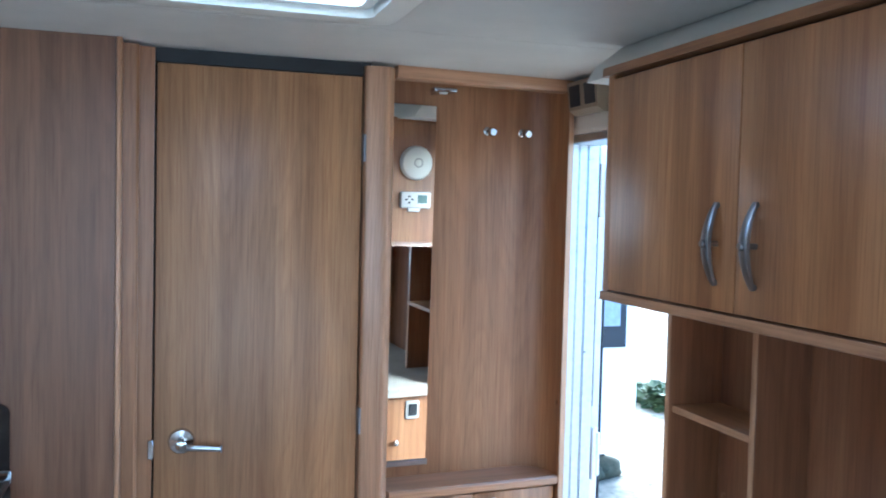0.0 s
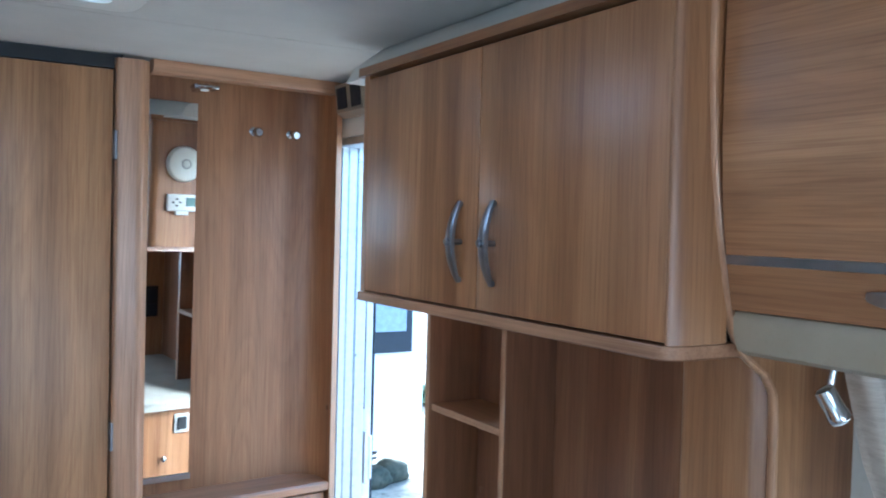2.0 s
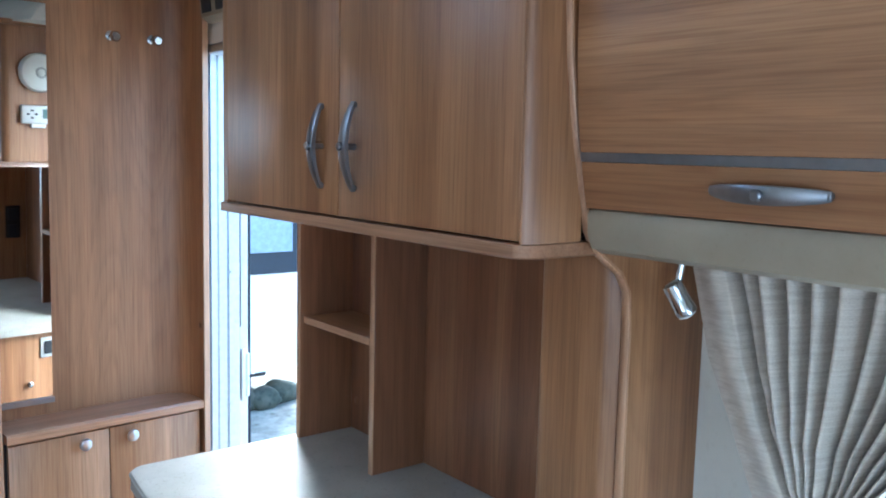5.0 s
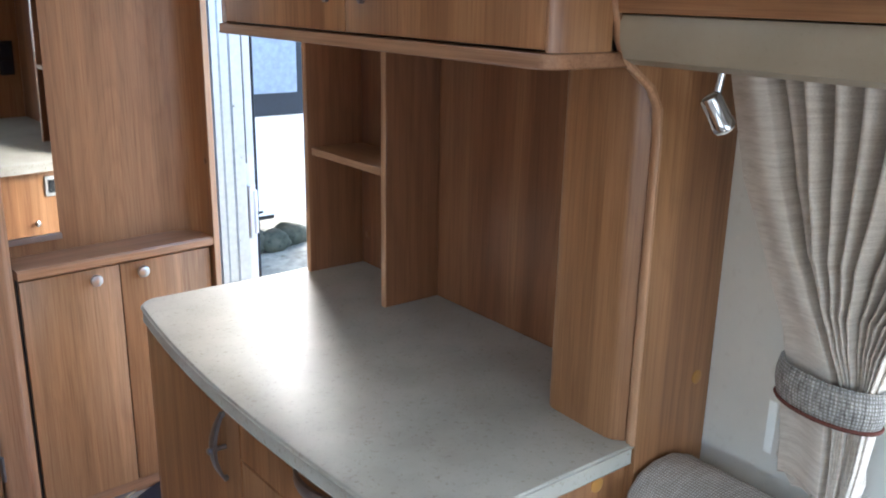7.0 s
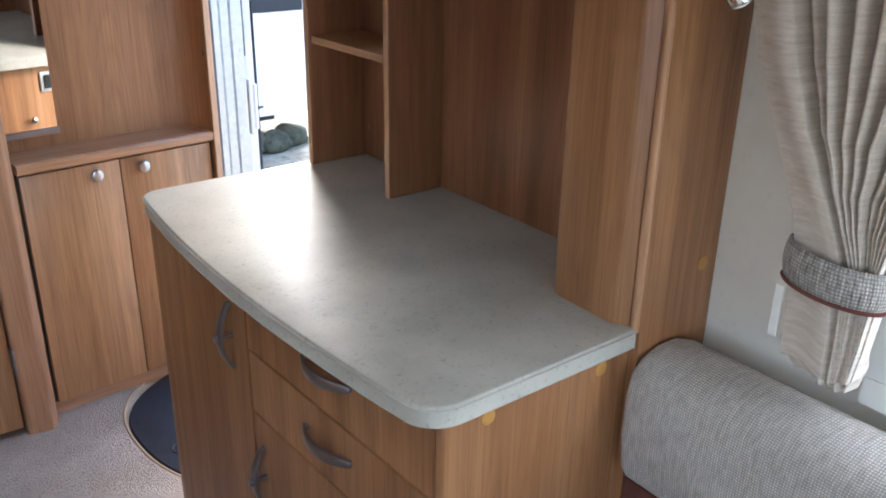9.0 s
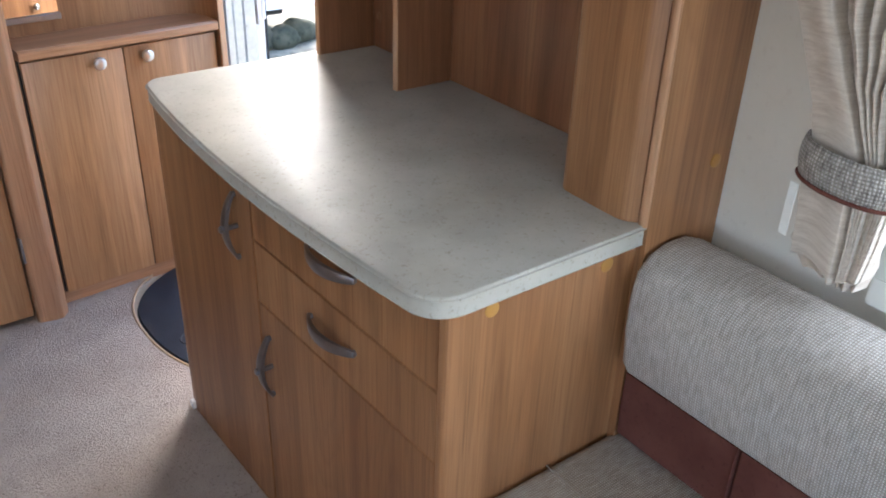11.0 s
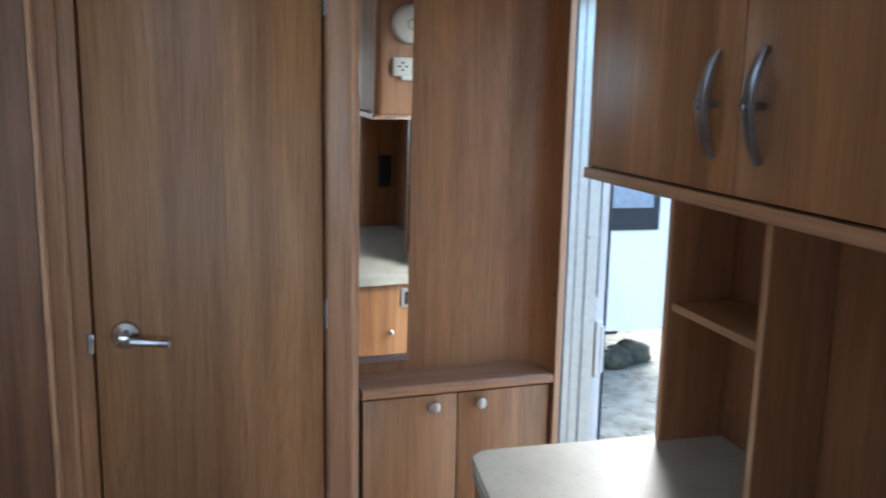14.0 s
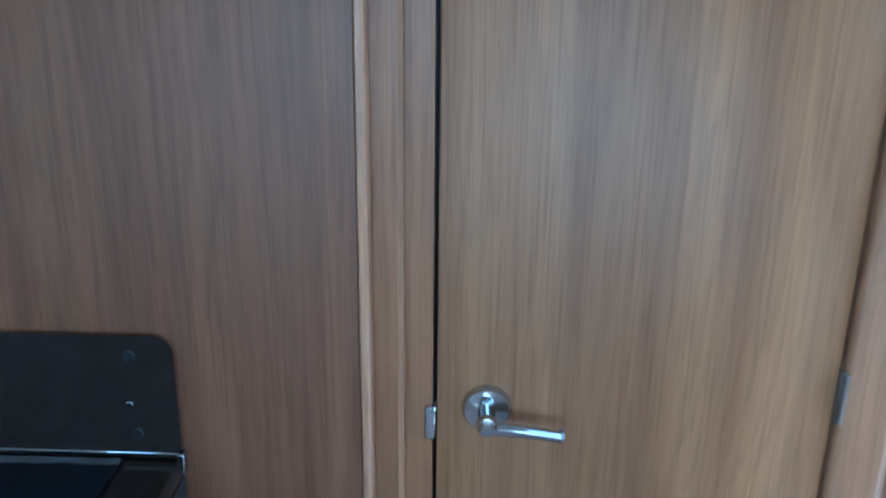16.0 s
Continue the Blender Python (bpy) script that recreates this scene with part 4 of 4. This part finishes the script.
part("care_label", box(1.1880, 0.250, 0.880, 1.1895, 0.262, 0.955, 0.0004), PLASTIC_W, cur, "white cloth label")

win = thing("window_1", (XR, -0.5, 0.83), "white plastic framed side window", "window", kind="structure")


def upright_frame(x0, x1, y0, z0, y1, z1, w):
    bm = bmesh.new()
    for a, b, c, d in ((y0, z0, y1, z0 + w), (y0, z1 - w, y1, z1), (y0, z0 + w, y0 + w, z1 - w), (y1 - w, z0 + w, y1, z1 - w)):
        bmesh.ops.create_cube(bm, size=1.0, matrix=Matrix.Translation(((x0 + x1) / 2, (a + c) / 2, (b + d) / 2)) @ Matrix.Diagonal((x1 - x0, c - a, d - b, 1)))
    bmesh.ops.bevel(bm, geom=bm.edges[:], offset=0.003, segments=2, affect="EDGES")
    return bm


part("frame", upright_frame(XR - 0.024, XR - 0.0005, -1.13, 0.79, 0.165, 1.3795, 0.045), PLASTIC_W, win)
part("pane", box(XR + 0.02, WIN[0] + 0.001, WIN[1] + 0.001, XR + 0.024, WIN[2] - 0.001, WIN[3] - 0.001, 0), GLASS, win).visible_shadow = False

# ---- bench seat ----
bench = thing("bench_seat", (0.95, -0.6, 0), "fixed lounge bench with woven cushions and suede bolster", "seat")
part("base", box(0.80, -1.75, 0.0, XR - 0.001, 0.425, 0.326, 0.002), WOOD_Y, bench)


def cushion(name, x0, y0, z0, x1, y1, z1, r, mat, au, av, label, puff=0.0):
    bm = box(x0, y0, z0, x1, y1, z1, r, 5)
    ob = part(name, bm, mat, bench, label)
    return uv_planar(ob, au, av)


cushion("seat_cushion", 0.775, -0.72, 0.327, 1.165, 0.4425, 0.437, 0.022, SEATCLOTH, (0, 1, 0), (1, 0, 0), "striped beige woven seat cushion")
cushion("seat_cushion", 0.775, -1.74, 0.327, 1.165, -0.725, 0.437, 0.022, SEATCLOTH, (0, 1, 0), (1, 0, 0), "striped beige woven seat cushion")
part("seam", sweep([(0.99 + 0.0 * i, 0.438 - 0.1 * i, 0.4372) for i in range(12)], disc_section(0.0016, 6), (0, 0, 1)), SEATCLOTH, bench)


def backrest(y0, y1):
    """A backrest with a padded woven upper roll; outline seen from its end."""
    pts = [(1.27, 0.590), (1.150, 0.574), (1.124, 0.580), (1.112, 0.602), (1.106, 0.66), (1.106, 0.725), (1.113, 0.765), (1.135, 0.788), (1.17, 0.799), (1.21, 0.798), (1.25, 0.782), (1.285, 0.74), (1.285, 0.62)]
    bm = prism(pts, "y", y0, y1, 0.012, 4)
    return uv_planar(part("backrest_cushion", bm, TWEED, bench, "grey-beige tweed backrest cushion"), (0, 1, 0), (0.6, 0, 0.9))


backrest(-0.30, 0.4245)
backrest(-1.05, -0.302)
for y0, y1 in ((0.206, 0.4245), (-0.30, 0.204), (-1.05, -0.302)):
    part("suede_bolster", prism([(1.285, 0.438), (1.142, 0.438), (1.131, 0.449), (1.127, 0.51), (1.130, 0.572), (1.285, 0.586)], "y", y0, y1, 0.006, 3), SUEDE, bench, "dark brown suede lower bolster")

# ---- kitchen side ----
KX = -0.316
cook = thing("cooker", (-0.6, 1.63, 0), "black slot-in cooker with glass lid and chrome handles", "cooker")
CY0_, CY1_ = 1.352, 1.904
part("body", box(XL + 0.002, CY0_, 0.0, KX - 0.012, CY1_, 0.8830, 0.003), BLACK, cook)
part("hob_rim", prism([(XL + 0.002, 0.8835), (KX - 0.006, 0.8835), (KX, 0.8900), (KX, 0.9010), (KX - 0.006, 0.9070), (XL + 0.002, 0.9070)], "y", CY0_, CY1_), ENAMEL, cook, "brown-black enamelled hob rim")
part("glass_lid", box(XL + 0.03, CY0_ + 0.012, 0.9075, KX - 0.075, CY1_ - 0.012, 0.9135, 0.002, 2), BLACKGLASS, cook, "black glass hob lid")
part("rear_trim", box(XL + 0.002, CY1_ - 0.010, 0.9138, KX + 0.001, CY1_ + 0.001, 0.9205, 0.001), CHROME, cook, "thin chrome trim")
part("corner_clip", box(KX - 0.006, CY1_ - 0.014, 0.8900, KX + 0.003, CY1_ + 0.001, 0.9205, 0.001), CHROME, cook)
part("control_fascia", prism([(KX - 0.011, 0.8825), (KX - 0.002, 0.8825), (KX + 0.004, 0.7830), (KX - 0.011, 0.7780)], "y", CY0_ + 0.002, CY1_ - 0.002), BLACK, cook, "black control fascia")
for i in range(6):
    y = 1.425 + 0.084 * i
    k = part("knob", lathe([(0.019, 0), (0.019, 0.003), (0.016, 0.006), (0.015, 0.017), (0.012, 0.020)], (KX + 0.0015, y, 0.8280), (1, 0, -0.06), 22), BLACK, cook, "black control knob with a silver grip")
    part("grip", box(KX + 0.0165, y - 0.0045, 0.8090, KX + 0.031, y + 0.0045, 0.8450, 0.002), CHROME, k)
    part("marker", lathe([(0.0025, 0), (0.002, 0.001)], (KX + 0.001, y + 0.004, 0.8660), (1, 0, 0), 8), CHROME, cook)
for z0, z1, hz in ((0.575, 0.765, 0.735), (0.10, 0.565, 0.535)):
    d = part("oven_door", box(KX - 0.0115, CY0_ + 0.004, z0, KX + 0.012, CY1_ - 0.004, z1, 0.004, 2), BLACKGLASS, cook, "black glass oven door")
    part("grab_bar", rod((KX + 0.048, CY0_ + 0.03, hz), (KX + 0.048, CY1_ - 0.03, hz), 0.0075, 14), DULL, d, "satin metal grab bar")
    for y in (CY0_ + 0.05, CY1_ - 0.05):
        part("bracket", rod((KX + 0.0118, y, hz), (KX + 0.050, y, hz), 0.0065), CHROME, d)

splash = thing("splash_panel", (-0.6, PY, 0.99), "smoked glass splash panel fixed to the partition", "splash panel")
pts = [(XL + 0.002, 0.922), (-0.319, 0.922)] + arc(-0.344, 1.054, 0.025, 0, 90, 6) + [(XL + 0.002, 1.079)]
part("glass", prism(pts, "y", PY - 0.0105, PY - 0.0045, 0.0012, 1), SMOKED, splash)
for x in (-0.372, -0.80):
    for z in (1.053, 0.945):
        part("fixing", lathe([(0.0085, -0.004), (0.0085, 0.006), (0.006, 0.008)], (x, PY - 0.0045, z), (0, -1, 0), 16), BLACK, splash, "black fixing cap")
# Tiny chrome plate added as the highlight on the glass.
part("glint_plate", box(-0.381, PY - 0.0125, 0.983, -0.373, PY - 0.0106, 0.990, 0.0005), CHROME, splash)

kit = thing("kitchen_unit", (-0.6, 0.8, 0), "wood kitchen base unit beside the cooker", "cabinet")
part("carcass", box(XL + 0.002, 0.15, 0.0, KX - 0.018, 1.3475, 0.870, 0.001), WOOD, kit)
for y0, y1 in ((0.16, 0.75), (0.754, 1.3455)):
    d = part("unit_door", box(KX - 0.0175, y0, 0.06, KX, y1, 0.866, 0.0015, 2), WOOD, kit)
    bow_handle(d, (KX, y0 + 0.06, 0.70), (1, 0, 0), (0, 0, 1))
ktop = thing("kitchen_worktop", (-0.6, 0.75, 0.87), "pale stone-effect kitchen worktop", "worktop")
part("slab", box(XL + 0.002, 0.12, 0.8705, KX + 0.012, 1.349, 0.905, 0.004, 2), WORKTOP, ktop)

# ---- outside ----
GZ = -0.45
bm = bmesh.new()
N = 60
vs = {}
for i in range(N + 1):
    for j in range(N + 1):
        a, b = 2 * i / N - 1, 2 * j / N - 1
        x, y = 3 + 900 * a ** 5 + 12 * a, 5 + 900 * b ** 5 + 12 * b
        vs[i, j] = bm.verts.new((x, y, GZ + 0.03 * noise.noise(Vector((x, y, 0)) * 0.6) * (1 if abs(x) < 40 else 0)))
for i in range(N):
    for j in range(N):
        bm.faces.new((vs[i, j], vs[i + 1, j], vs[i + 1, j + 1], vs[i, j + 1]))
structure("ground", bm, GROUND, "pale gravel and worn grass ground outside", "ground")

car = thing("touring_caravan", (2.2, 6.2, GZ), "white touring caravan parked outside", "caravan")
shell = [(5.40, -0.16), (5.36, 0.2), (5.38, 0.7), (5.52, 1.5), (5.75, 2.0), (6.1, 2.15), (11.5, 2.15), (11.5, -0.16)]
part("shell", prism(shell, "x", 1.25, 3.42, 0.05, 4), SHELL, car)
part("window_rubber", prism([(1.55, 0.60), (3.27, 0.60), (3.27, 1.34), (1.55, 1.34)], "y", 5.352, 5.42, 0.02, 3), RUBBER, car, "dark window rubber")
part("window_pane", prism([(1.62, 0.75), (3.22, 0.75), (3.22, 1.29), (1.62, 1.29)], "y", 5.335, 5.36, 0.01, 2), SKY_PANE, car, "acrylic window with the sky's reflection in its colour")
part("chassis", box(1.5, 5.7, -0.28, 3.2, 11.2, -0.161, 0.01), BLACK, car)
for x in (1.42, 3.25):
    wh = part("wheel", lathe([(0.20, -0.09), (0.29, -0.08), (0.30, 0.0), (0.29, 0.08), (0.20, 0.09)], (x, 8.2, GZ + 0.30), (1, 0, 0), 28), RUBBER, car, "black tyre")
    part("rim", lathe([(0.17, -0.092), (0.19, -0.091), (0.19, 0.091), (0.17, 0.092)], (x, 8.2, GZ + 0.30), (1, 0, 0), 24), ALU, wh)
for i, (x, y, s) in enumerate(((2.40, 5.42, 0.12), (2.56, 5.52, 0.13), (2.74, 5.46, 0.11), (2.90, 5.55, 0.13), (3.08, 5.50, 0.11), (3.25, 5.58, 0.12), (2.2, 5.5, 0.12))):
    bm = bmesh.new()
    bmesh.ops.create_icosphere(bm, subdivisions=3, radius=1.0)
    for v in bm.verts:
        k = 1 + 0.25 * noise.noise(v.co * 1.7 + Vector((i * 3.1, 0, 0)))
        v.co = Vector((x + v.co.x * s * 1.3 * k, y + v.co.y * s * k, GZ + s * 0.45 + v.co.z * s * 0.85 * k))
    tagged(part("boulder", bm, STONE), "rough mossy grey boulder on the gravel", "stone", "boulders")

# Leafy mass added in place of a parked vehicle's dark wheel and shadow.
rnd = random.Random(7)
bm = bmesh.new()
for i in range(2600):
    x, y = rnd.uniform(4.85, 7.5), rnd.uniform(7.3, 8.1)
    z = GZ + rnd.uniform(0.0, 0.36) * (0.7 + 0.3 * math.sin(x * 2.1))
    s, a, t = rnd.uniform(0.05, 0.11), rnd.uniform(0, 6.3), rnd.uniform(-0.9, 0.9)
    u = Vector((math.cos(a), math.sin(a), t)) * s
    w = Vector((-math.sin(a), math.cos(a), rnd.uniform(-0.8, 0.8))) * s * 0.5
    c = Vector((x, y, z))
    bm.faces.new([bm.verts.new(p) for p in (c - u, c + w, c + u, c - w)])
tagged(part("hedge", bm, GREEN, None, "", False), "low dark green leafy mass in place of a parked vehicle's base", "hedge", kind="stuff")
